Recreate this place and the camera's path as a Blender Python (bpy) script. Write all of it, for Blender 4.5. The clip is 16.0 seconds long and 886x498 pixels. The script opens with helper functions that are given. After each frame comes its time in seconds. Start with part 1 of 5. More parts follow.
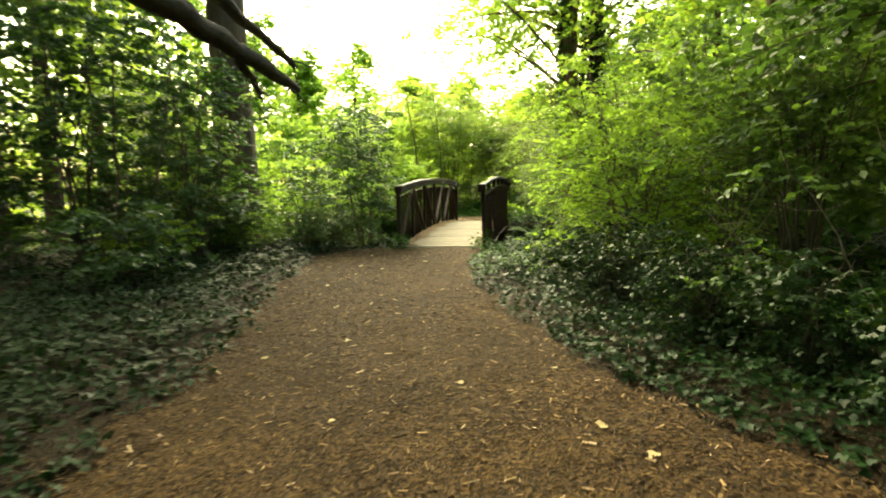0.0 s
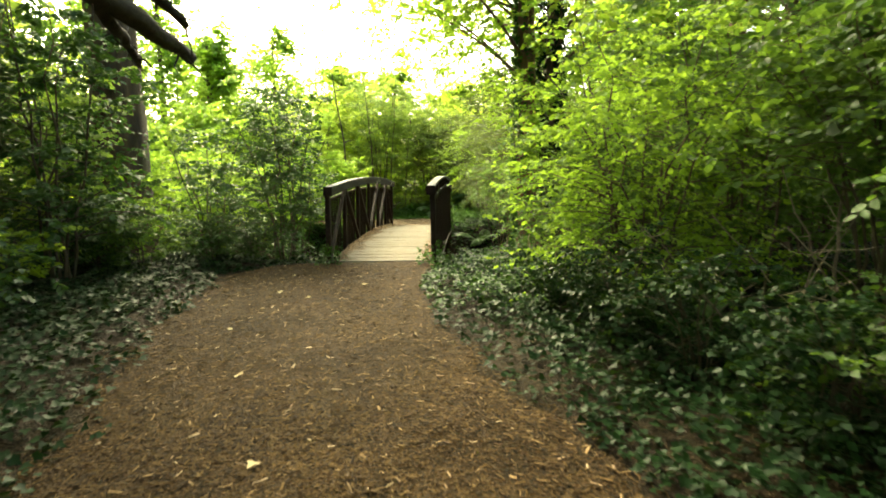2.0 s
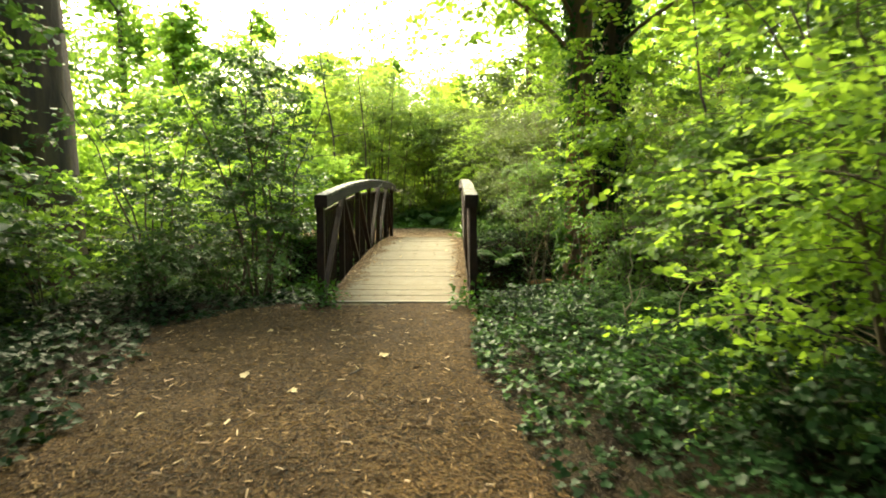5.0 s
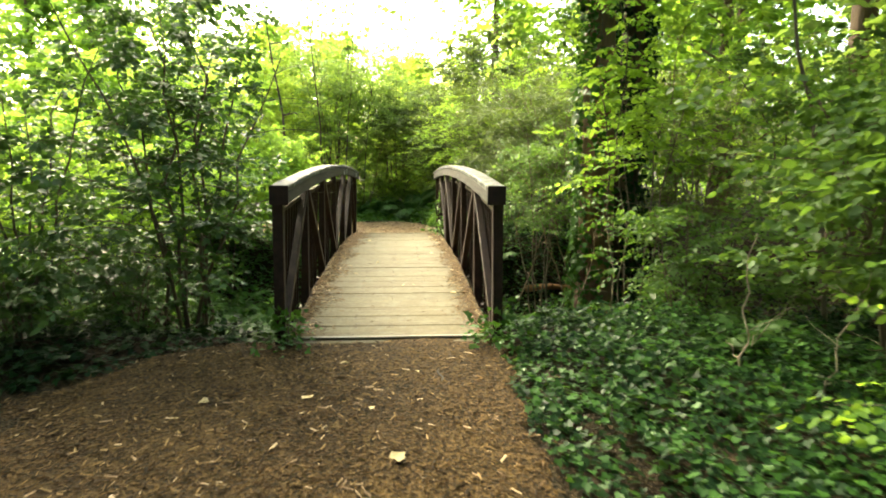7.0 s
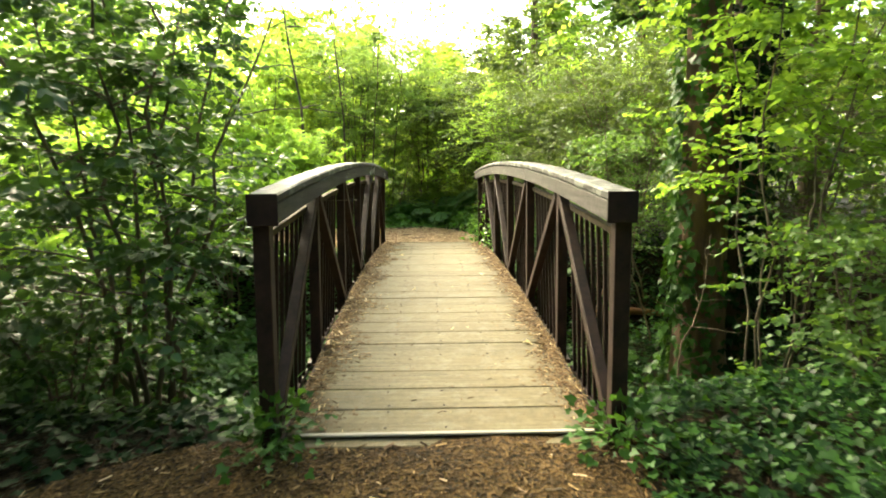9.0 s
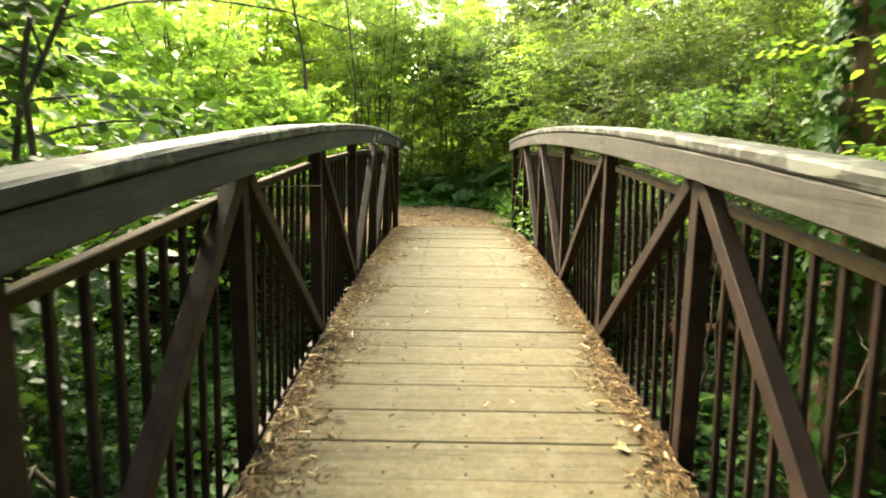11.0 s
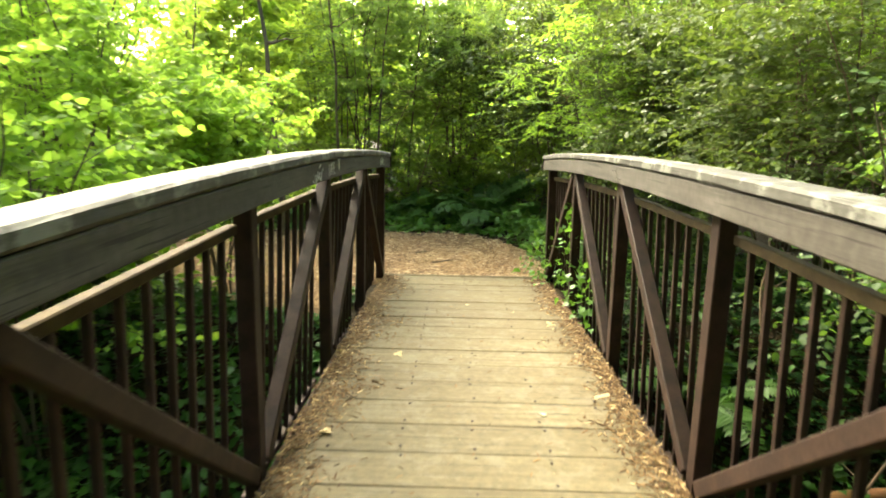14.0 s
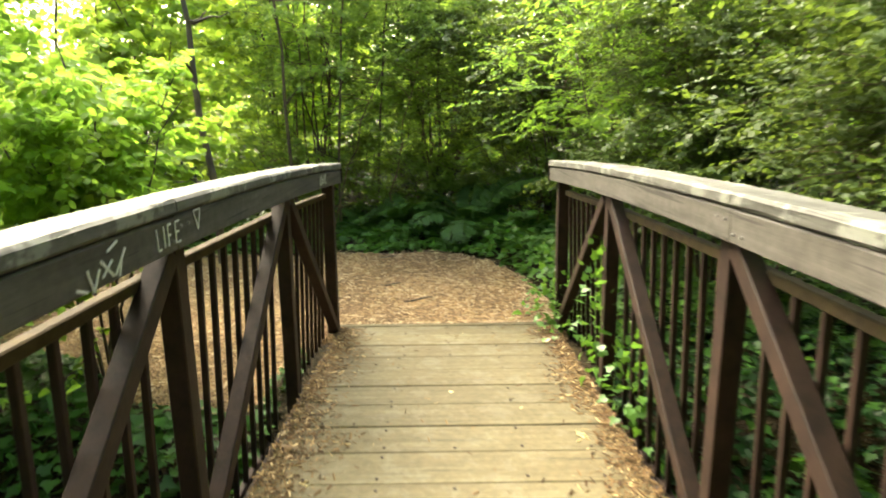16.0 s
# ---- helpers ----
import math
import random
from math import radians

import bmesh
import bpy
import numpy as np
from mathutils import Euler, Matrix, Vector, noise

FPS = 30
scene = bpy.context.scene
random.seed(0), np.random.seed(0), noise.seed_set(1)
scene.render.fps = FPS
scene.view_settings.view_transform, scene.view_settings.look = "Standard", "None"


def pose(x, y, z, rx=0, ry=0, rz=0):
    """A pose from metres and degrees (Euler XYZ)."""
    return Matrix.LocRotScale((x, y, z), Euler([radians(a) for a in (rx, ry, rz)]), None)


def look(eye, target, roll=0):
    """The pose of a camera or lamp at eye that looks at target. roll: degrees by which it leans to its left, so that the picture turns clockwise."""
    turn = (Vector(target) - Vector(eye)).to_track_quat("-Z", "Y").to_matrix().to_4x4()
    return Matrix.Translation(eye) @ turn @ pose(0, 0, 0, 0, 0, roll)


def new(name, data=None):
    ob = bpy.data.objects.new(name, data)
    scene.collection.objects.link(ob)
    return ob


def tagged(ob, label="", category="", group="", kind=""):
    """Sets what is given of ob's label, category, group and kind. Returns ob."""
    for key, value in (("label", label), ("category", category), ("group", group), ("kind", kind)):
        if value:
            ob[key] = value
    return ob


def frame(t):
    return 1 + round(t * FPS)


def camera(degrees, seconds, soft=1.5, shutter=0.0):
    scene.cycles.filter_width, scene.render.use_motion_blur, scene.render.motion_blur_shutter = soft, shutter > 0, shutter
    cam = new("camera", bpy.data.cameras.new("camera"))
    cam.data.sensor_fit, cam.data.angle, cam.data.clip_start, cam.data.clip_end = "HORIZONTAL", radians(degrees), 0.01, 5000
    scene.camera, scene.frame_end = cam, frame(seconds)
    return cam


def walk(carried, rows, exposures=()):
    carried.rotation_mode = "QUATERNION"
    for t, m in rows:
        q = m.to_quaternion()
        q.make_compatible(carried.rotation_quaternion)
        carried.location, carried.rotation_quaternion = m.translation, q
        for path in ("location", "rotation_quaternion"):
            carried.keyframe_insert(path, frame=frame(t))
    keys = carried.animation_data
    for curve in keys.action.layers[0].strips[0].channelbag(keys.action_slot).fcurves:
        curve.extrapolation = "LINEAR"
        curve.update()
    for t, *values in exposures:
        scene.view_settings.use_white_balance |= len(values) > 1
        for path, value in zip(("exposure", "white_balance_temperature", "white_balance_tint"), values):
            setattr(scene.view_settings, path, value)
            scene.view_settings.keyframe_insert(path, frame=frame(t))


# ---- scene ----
cam = camera(73.8, 16.0, soft=1.85, shutter=0.5)
PATH = [
    (0, (0.031, 1.364, 1.403), (-0.322, 3.319, 1.17), -1.5),
    (0.5, (-0.131, 1.914, 1.381), (-0.367, 3.887, 1.147), -0.8),
    (1, (-0.288, 2.452, 1.392), (-0.493, 4.421, 1.103), -2.4),
    (1.5, (-0.419, 2.966, 1.407), (-0.671, 4.937, 1.18), -0.2),
    (2, (-0.588, 3.424, 1.447), (-0.69, 5.407, 1.201), -0.9),
    (2.5, (-0.691, 3.914, 1.484), (-0.869, 5.893, 1.258), -2.0),
    (3, (-0.859, 4.385, 1.486), (-0.953, 6.375, 1.311), -0.8),
    (3.5, (-0.994, 4.87, 1.479), (-1.122, 6.85, 1.23), -1.7),
    (4, (-1.113, 5.362, 1.468), (-1.252, 7.344, 1.244), -0.3),
    (4.2, (-1.181, 5.56, 1.478), (-1.26, 7.546, 1.256), -0.6),
    (6.3, (-1.858, 7.692, 1.504), (-1.85, 9.671, 1.216), 0.5),
    (6.5, (-1.91, 7.882, 1.493), (-1.854, 9.865, 1.238), 1.0),
    (7, (-2.015, 8.364, 1.465), (-1.873, 10.338, 1.18), 0.3),
    (7.5, (-2.095, 8.835, 1.454), (-2.025, 10.817, 1.191), 1.8),
    (8, (-2.173, 9.341, 1.442), (-2.014, 11.314, 1.154), 0.5),
    (8.5, (-2.169, 9.808, 1.435), (-2.136, 11.785, 1.135), -0.2),
    (8.7, (-2.182, 9.966, 1.435), (-2.135, 11.945, 1.149), -0.5),
    (10.8, (-2.18, 11.935, 1.36), (-2.118, 13.9, 0.99), 0.7),
    (11, (-2.174, 12.113, 1.385), (-2.197, 14.075, 1.0), 0.6),
    (11.5, (-2.167, 12.564, 1.389), (-2.169, 14.523, 0.983), 1.8),
    (12, (-2.176, 13.001, 1.421), (-2.133, 14.943, 0.945), 0.9),
    (12.5, (-2.149, 13.445, 1.483), (-2.224, 15.392, 1.032), 0.6),
    (13, (-2.2, 13.895, 1.526), (-2.181, 15.835, 1.04), 0.5),
    (13.5, (-2.201, 14.332, 1.556), (-2.272, 16.271, 1.074), 0.0),
    (14, (-2.201, 14.769, 1.595), (-2.243, 16.724, 1.177), 1.0),
    (14.5, (-2.201, 15.214, 1.619), (-2.13, 17.161, 1.168), 0.1),
    (15, (-2.17, 15.632, 1.646), (-2.16, 17.58, 1.194), -0.1),
    (15.5, (-2.172, 16.025, 1.66), (-2.062, 17.965, 1.19), 1.9),
    (16, (-2.14, 16.41, 1.663), (-2.135, 18.357, 1.205), -0.7),
]
EXPOSURES = [(0.0, 2.96, 8600, -9), (4.0, 3.0, 8100, -7), (8.0, 3.31, 7500, -4), (11.5, 3.32, 7450, -3), (16.0, 3.46, 7200, -1)]
walk(cam, [(t, look(eye, target, roll)) for t, eye, target, roll in PATH], EXPOSURES)

# ---- sky, sun, exposure ----
SUN_AZ, SUN_EL = radians(-32), radians(42)      # azimuth from +y, negative towards -x
world = bpy.data.worlds.new("sky")
scene.world = world
world.use_nodes = True
wn = world.node_tree.nodes
sky = wn.new("ShaderNodeTexSky")
sky.sky_type = 'NISHITA'
sky.sun_disc = False
sky.sun_elevation, sky.sun_rotation = SUN_EL, SUN_AZ
sky.air_density, sky.dust_density, sky.ozone_density = 1.0, 6.0, 1.0
wn["Background"].inputs["Strength"].default_value = 0.15
world.node_tree.links.new(sky.outputs[0], wn["Background"].inputs["Color"])

sun = new("sun", bpy.data.lights.new("sun", 'SUN'))
sun.data.energy, sun.data.angle, sun.data.color = 0.85, radians(30), (1.0, 0.95, 0.82)
sun_from = Vector((math.sin(SUN_AZ) * math.cos(SUN_EL), math.cos(SUN_AZ) * math.cos(SUN_EL), math.sin(SUN_EL)))
sun.matrix_world = look(sun_from * 60, (0, 0, 0))


# ---- materials ----
def material(name):
    m = bpy.data.materials.new(name)
    m.use_nodes = True
    return m, m.node_tree.nodes, m.node_tree.links, m.node_tree.nodes["Principled BSDF"]


def ramp(n, stops):
    r = n.new("ShaderNodeValToRGB")
    e = r.color_ramp.elements
    while len(e) < len(stops):
        e.new(0.5)
    for el, (p, c) in zip(e, stops):
        el.position, el.color = p, (*c, 1)
    return r


def noise_tex(n, l, scale, detail=4, rough=0.6, stretch=None, coord="Object"):
    tc = n.new("ShaderNodeTexCoord")
    t = n.new("ShaderNodeTexNoise")
    t.inputs["Scale"].default_value, t.inputs["Detail"].default_value, t.inputs["Roughness"].default_value = scale, detail, rough
    if stretch:
        mp = n.new("ShaderNodeMapping")
        mp.inputs["Scale"].default_value = stretch
        l.new(tc.outputs[coord], mp.inputs[0])
        l.new(mp.outputs[0], t.inputs["Vector"])
    else:
        l.new(tc.outputs[coord], t.inputs["Vector"])
    return t


def mix_col(n, l, kind, fac, a, b):
    m = n.new("ShaderNodeMix")
    m.data_type, m.blend_type = 'RGBA', kind
    for i, v in ((0, fac), (6, a), (7, b)):
        if hasattr(v, "links"):
            l.new(v, m.inputs[i])
        else:
            m.inputs[i].default_value = v
    return m.outputs[2]


def leaf_material(name, dark, light, through_col, translucent=0.45, rough=0.45, spec=0.5):
    """A leaf: two greens that differ leaf by leaf and patch by patch, glossy on top, light showing through."""
    m, n, l, p = material(name)
    geo = n.new("ShaderNodeNewGeometry")
    r = ramp(n, [(0.0, dark), (1.0, light)])
    patch = noise_tex(n, l, 1.3, 2)
    add = n.new("ShaderNodeMath")
    add.operation = 'MULTIPLY_ADD'
    l.new(geo.outputs["Random Per Island"], add.inputs[0])
    add.inputs[1].default_value = 0.7
    sub = n.new("ShaderNodeMath")
    sub.operation = 'MULTIPLY_ADD'
    l.new(patch.outputs["Fac"], sub.inputs[0])
    sub.inputs[1].default_value, sub.inputs[2].default_value = 0.9, -0.3
    l.new(sub.outputs[0], add.inputs[2])
    l.new(add.outputs[0], r.inputs[0])
    l.new(r.outputs[0], p.inputs["Base Color"])
    p.inputs["Roughness"].default_value = rough
    p.inputs["Specular IOR Level"].default_value = spec
    tr = n.new("ShaderNodeBsdfTranslucent")
    tcol = mix_col(n, l, 'MIX', 0.6, r.outputs[0], (*through_col, 1))
    l.new(tcol, tr.inputs["Color"])
    mx = n.new("ShaderNodeMixShader")
    mx.inputs[0].default_value = translucent
    l.new(p.outputs[0], mx.inputs[1])
    l.new(tr.outputs[0], mx.inputs[2])
    l.new(mx.outputs[0], n["Material Output"].inputs[0])
    return m


# IVY is darker than real leaves: deep shade is included in its colour
IVY = leaf_material("shaded_ivy_leaf", (0.006, 0.018, 0.006), (0.014, 0.037, 0.011), (0.1, 0.2, 0.025), 0.07, 0.42, 0.05)
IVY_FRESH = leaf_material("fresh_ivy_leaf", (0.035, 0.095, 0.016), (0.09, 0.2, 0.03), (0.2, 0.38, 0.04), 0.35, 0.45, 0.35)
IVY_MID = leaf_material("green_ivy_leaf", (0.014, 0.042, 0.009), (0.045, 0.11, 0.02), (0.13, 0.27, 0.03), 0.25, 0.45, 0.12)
HOLLY = leaf_material("holly_leaf", (0.018, 0.042, 0.012), (0.048, 0.1, 0.026), (0.12, 0.24, 0.03), 0.28, 0.5, 0.25)
# BRIGHT, SUNLIT and LIME hold backlight in their green, DEEP holds shade
BRIGHT = leaf_material("backlit_leaf", (0.09, 0.175, 0.022), (0.19, 0.31, 0.038), (0.58, 0.74, 0.1), 0.62, 0.55, 0.25)
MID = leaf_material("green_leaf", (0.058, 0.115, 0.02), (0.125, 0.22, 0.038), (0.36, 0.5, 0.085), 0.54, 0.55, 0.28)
DEEP = leaf_material("shaded_leaf", (0.028, 0.066, 0.014), (0.065, 0.13, 0.026), (0.2, 0.34, 0.04), 0.42, 0.55, 0.28)
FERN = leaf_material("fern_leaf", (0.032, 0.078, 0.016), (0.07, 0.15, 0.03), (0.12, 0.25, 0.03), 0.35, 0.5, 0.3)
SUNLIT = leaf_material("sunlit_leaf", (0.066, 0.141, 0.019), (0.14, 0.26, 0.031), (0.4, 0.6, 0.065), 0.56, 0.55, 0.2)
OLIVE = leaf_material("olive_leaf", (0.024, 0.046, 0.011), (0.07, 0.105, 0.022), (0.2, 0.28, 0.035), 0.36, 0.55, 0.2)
LIME = leaf_material("lit_lime_leaf", (0.1, 0.19, 0.022), (0.18, 0.31, 0.036), (0.42, 0.64, 0.08), 0.6, 0.55, 0.2)


def bark_material(name, a, b, scale=6.0, stretch=(1, 1, 0.15), bump=0.6):
    m, n, l, p = material(name)
    t = noise_tex(n, l, scale, 6, 0.7, stretch)
    moss = noise_tex(n, l, 1.1, 3)
    r = ramp(n, [(0.3, a), (0.7, b)])
    l.new(t.outputs["Fac"], r.inputs[0])
    mr = ramp(n, [(0.55, (0, 0, 0)), (0.75, (0.35, 0.35, 0.35))])
    l.new(moss.outputs["Fac"], mr.inputs[0])
    l.new(mix_col(n, l, 'MIX', mr.outputs[0], r.outputs[0], (0.045, 0.06, 0.02, 1)), p.inputs["Base Color"])
    p.inputs["Roughness"].default_value = 0.9
    bp = n.new("ShaderNodeBump")
    bp.inputs["Strength"].default_value, bp.inputs["Distance"].default_value = bump, 0.04
    l.new(t.outputs["Fac"], bp.inputs["Height"])
    l.new(bp.outputs[0], p.inputs["Normal"])
    return m


BARK = bark_material("furrowed_bark", (0.05, 0.034, 0.024), (0.19, 0.135, 0.095), 5.0)
FIR_BARK = bark_material("brown_fir_bark", (0.022, 0.014, 0.009), (0.115, 0.072, 0.042), 5.0, bump=1.0)
# a lighter bark for one ivy tree, sunlight on the trunk as colour
LIT_BARK = bark_material("lit_brown_bark", (0.05, 0.028, 0.016), (0.22, 0.13, 0.07), 5.0, bump=0.9)
TWIG = bark_material("twig_bark", (0.04, 0.03, 0.02), (0.11, 0.085, 0.055), 14.0)
DEADWOOD = bark_material("dead_wood", (0.025, 0.018, 0.013), (0.08, 0.06, 0.045), 9.0, (1, 1, 1))
BROWN_TWIG = bark_material("brown_dead_twig", (0.06, 0.04, 0.025), (0.17, 0.115, 0.07), 14.0)
# pale wood for the nosing, which draws the lit edge of the deck
LIT_EDGE = bark_material("lit_edge_wood", (0.2, 0.18, 0.14), (0.36, 0.33, 0.27), 9.0, (0.15, 1, 1))
RED_WOOD = bark_material("bare_reddish_wood", (0.1, 0.04, 0.016), (0.26, 0.12, 0.05), 9.0, (0.15, 1, 1))
PALE_TWIG = bark_material("pale_dead_twig", (0.14, 0.11, 0.08), (0.3, 0.25, 0.19), 14.0)


def mulch_material(name, stops, rough=0.85):
    m, n, l, p = material(name)
    big = noise_tex(n, l, 0.9, 4)
    mid = noise_tex(n, l, 9, 5, 0.7)
    fine = n.new("ShaderNodeTexVoronoi")
    fine.inputs["Scale"].default_value = 55
    tc = n.new("ShaderNodeTexCoord")
    l.new(tc.outputs["Object"], fine.inputs["Vector"])
    r = ramp(n, stops)
    l.new(fine.outputs["Color"], r.inputs[0])
    br = ramp(n, [(0.35, (0.55, 0.52, 0.5)), (0.65, (1.1, 1.08, 1.05))])
    l.new(big.outputs["Fac"], br.inputs[0])
    mr = ramp(n, [(0.3, (0.6, 0.6, 0.6)), (0.7, (1.15, 1.15, 1.15))])
    l.new(mid.outputs["Fac"], mr.inputs[0])
    c = mix_col(n, l, 'MULTIPLY', 1.0, r.outputs[0], br.outputs[0])
    c = mix_col(n, l, 'MULTIPLY', 1.0, c, mr.outputs[0])
    l.new(c, p.inputs["Base Color"])
    p.inputs["Roughness"].default_value = rough
    p.inputs["Specular IOR Level"].default_value = 0.12
    bp = n.new("ShaderNodeBump")
    bp.inputs["Strength"].default_value, bp.inputs["Distance"].default_value = 0.8, 0.02
    l.new(fine.outputs["Distance"], bp.inputs["Height"])
    b2 = n.new("ShaderNodeBump")
    b2.inputs["Strength"].default_value, b2.inputs["Distance"].default_value = 0.5, 0.03
    l.new(mid.outputs["Fac"], b2.inputs["Height"])
    l.new(bp.outputs[0], b2.inputs["Normal"])
    l.new(b2.outputs[0], p.inputs["Normal"])
    return m


MULCH = mulch_material("bark_mulch", [(0.1, (0.015, 0.008, 0.0025)), (0.5, (0.054, 0.031, 0.010)), (0.95, (0.125, 0.075, 0.026))])
PALE_MULCH = mulch_material("fresh_wood_chips", [(0.1, (0.1, 0.06, 0.033)), (0.5, (0.24, 0.15, 0.075)), (0.95, (0.4, 0.28, 0.155))])
SOIL = mulch_material("leaf_litter_soil", [(0.1, (0.01, 0.0065, 0.003)), (0.5, (0.027, 0.018, 0.008)), (0.95, (0.054, 0.038, 0.016))])


def island_material(name, stops, rough=0.8):
    m, n, l, p = material(name)
    geo = n.new("ShaderNodeNewGeometry")
    r = ramp(n, stops)
    l.new(geo.outputs["Random Per Island"], r.inputs[0])
    g = noise_tex(n, l, 60, 3)
    gr = ramp(n, [(0.3, (0.7, 0.7, 0.7)), (0.7, (1.1, 1.1, 1.1))])
    l.new(g.outputs["Fac"], gr.inputs[0])
    l.new(mix_col(n, l, 'MULTIPLY', 1.0, r.outputs[0], gr.outputs[0]), p.inputs["Base Color"])
    p.inputs["Roughness"].default_value = rough
    p.inputs["Specular IOR Level"].default_value = 0.15
    return m


CHIPS = island_material("bark_chips", [(0.0, (0.015, 0.008, 0.003)), (0.55, (0.056, 0.032, 0.010)), (0.93, (0.14, 0.086, 0.03)), (1.0, (0.34, 0.23, 0.11))])
PALE_CHIPS = island_material("pale_chips", [(0.0, (0.1, 0.062, 0.036)), (0.5, (0.26, 0.175, 0.1)), (1.0, (0.52, 0.4, 0.25))])
NEEDLES = island_material("needle_litter", [(0.0, (0.035, 0.019, 0.008)), (0.5, (0.105, 0.06, 0.026)), (0.9, (0.2, 0.13, 0.06)), (1.0, (0.5, 0.38, 0.2))])
FALLEN = island_material("fallen_leaf", [(0.0, (0.3, 0.16, 0.05)), (0.5, (0.45, 0.34, 0.16)), (1.0, (0.5, 0.46, 0.32))], 0.6)


def plank_material(name, base, dark, stain, along, rough=0.75, lichen=0.0):
    """Weathered timber: fine grain along one axis, blotches, and a tone that changes from board to board."""
    m, n, l, p = material(name)
    st = [28, 28, 28]
    st[along] = 1.2
    grain = noise_tex(n, l, 1.0, 6, 0.65, st)
    blot = noise_tex(n, l, 2.2, 5, 0.65)
    fine = noise_tex(n, l, 30, 4, 0.6)
    r = ramp(n, [(0.28, dark), (0.6, base)])
    l.new(grain.outputs["Fac"], r.inputs[0])
    br = ramp(n, [(0.38, (0, 0, 0)), (0.68, (0.75, 0.75, 0.75))])
    l.new(blot.outputs["Fac"], br.inputs[0])
    c = mix_col(n, l, 'MIX', br.outputs[0], r.outputs[0], (*stain, 1))
    info = n.new("ShaderNodeObjectInfo")
    tone = ramp(n, [(0.0, (0.86, 0.85, 0.82)), (1.0, (1.08, 1.06, 1.03))])
    l.new(info.outputs["Random"], tone.inputs[0])
    c = mix_col(n, l, 'MULTIPLY', 1.0, c, tone.outputs[0])
    fr = ramp(n, [(0.35, (0.78, 0.78, 0.76)), (0.65, (1.06, 1.06, 1.06))])
    l.new(fine.outputs["Fac"], fr.inputs[0])
    c = mix_col(n, l, 'MULTIPLY', 1.0, c, fr.outputs[0])
    st[along] = 0.7
    crack = noise_tex(n, l, 2.2, 3, 0.5, st)
    cr = ramp(n, [(0.61, (0, 0, 0)), (0.66, (0.7, 0.7, 0.7))])
    l.new(crack.outputs["Fac"], cr.inputs[0])
    c = mix_col(n, l, 'MIX', cr.outputs[0], c, (dark[0] * 0.45, dark[1] * 0.42, dark[2] * 0.4, 1))
    if lichen:
        sp = noise_tex(n, l, 7, 6, 0.7)
        lr = ramp(n, [(0.52, (0, 0, 0)), (0.58, (lichen, lichen, lichen))])
        l.new(sp.outputs["Fac"], lr.inputs[0])
        c = mix_col(n, l, 'MIX', lr.outputs[0], c, (0.4, 0.41, 0.36, 1))
    # every board has its own piece of the pattern
    own = n.new("ShaderNodeVectorMath")
    own.operation = 'SCALE'
    own.inputs[0].default_value = (31.0, 17.0, 23.0)
    l.new(info.outputs["Random"], own.inputs["Scale"])
    for src in [k for k in n if k.bl_idname == "ShaderNodeTexCoord"]:
        goal = src.outputs["Object"].links[0].to_socket
        shift = n.new("ShaderNodeVectorMath")
        l.new(src.outputs["Object"], shift.inputs[0])
        l.new(own.outputs[0], shift.inputs[1])
        l.new(shift.outputs[0], goal)
    l.new(c, p.inputs["Base Color"])
    p.inputs["Roughness"].default_value = rough
    p.inputs["Specular IOR Level"].default_value = 0.25
    bp = n.new("ShaderNodeBump")
    bp.inputs["Strength"].default_value, bp.inputs["Distance"].default_value = 0.45, 0.006
    l.new(grain.outputs["Fac"], bp.inputs["Height"])
    l.new(bp.outputs[0], p.inputs["Normal"])
    return m


DECK = plank_material("weathered_deck_board", (0.122, 0.103, 0.057), (0.072, 0.055, 0.027), (0.09, 0.07, 0.034), 0, lichen=0.05)
CAP = plank_material("grey_weathered_rail", (0.092, 0.09, 0.084), (0.038, 0.036, 0.032), (0.056, 0.054, 0.047), 1, lichen=0.27)
FASCIA = plank_material("brown_grey_rail_side", (0.088, 0.081, 0.073), (0.03, 0.026, 0.022), (0.046, 0.04, 0.034), 1)


def steel_material(name, a, b, rough=0.55):
    m, n, l, p = material(name)
    t = noise_tex(n, l, 9, 6, 0.7)
    r = ramp(n, [(0.35, a), (0.75, b)])
    l.new(t.outputs["Fac"], r.inputs[0])
    l.new(r.outputs[0], p.inputs["Base Color"])
    p.inputs["Roughness"].default_value = rough
    p.inputs["Metallic"].default_value = 0.05
    p.inputs["Specular IOR Level"].default_value = 0.2
    bp = n.new("ShaderNodeBump")
    bp.inputs["Strength"].default_value, bp.inputs["Distance"].default_value = 0.25, 0.004
    t2 = noise_tex(n, l, 60, 3)
    l.new(t2.outputs["Fac"], bp.inputs["Height"])
    l.new(bp.outputs[0], p.inputs["Normal"])
    return m


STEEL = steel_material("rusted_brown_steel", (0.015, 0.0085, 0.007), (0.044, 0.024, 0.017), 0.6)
# the upper rails' copy: moss, and the light on them put into the colour
STEEL_LIT = steel_material("lit_mossy_steel", (0.027, 0.018, 0.01), (0.074, 0.051, 0.022), 0.85)
CHALK, _n, _l, _p = material("white_scratch")
_p.inputs["Base Color"].default_value = (0.5, 0.49, 0.46, 1)
_p.inputs["Roughness"].default_value = 0.9
DARKMETAL = steel_material("galvanised_bolt", (0.1, 0.095, 0.09), (0.22, 0.21, 0.2), 0.45)


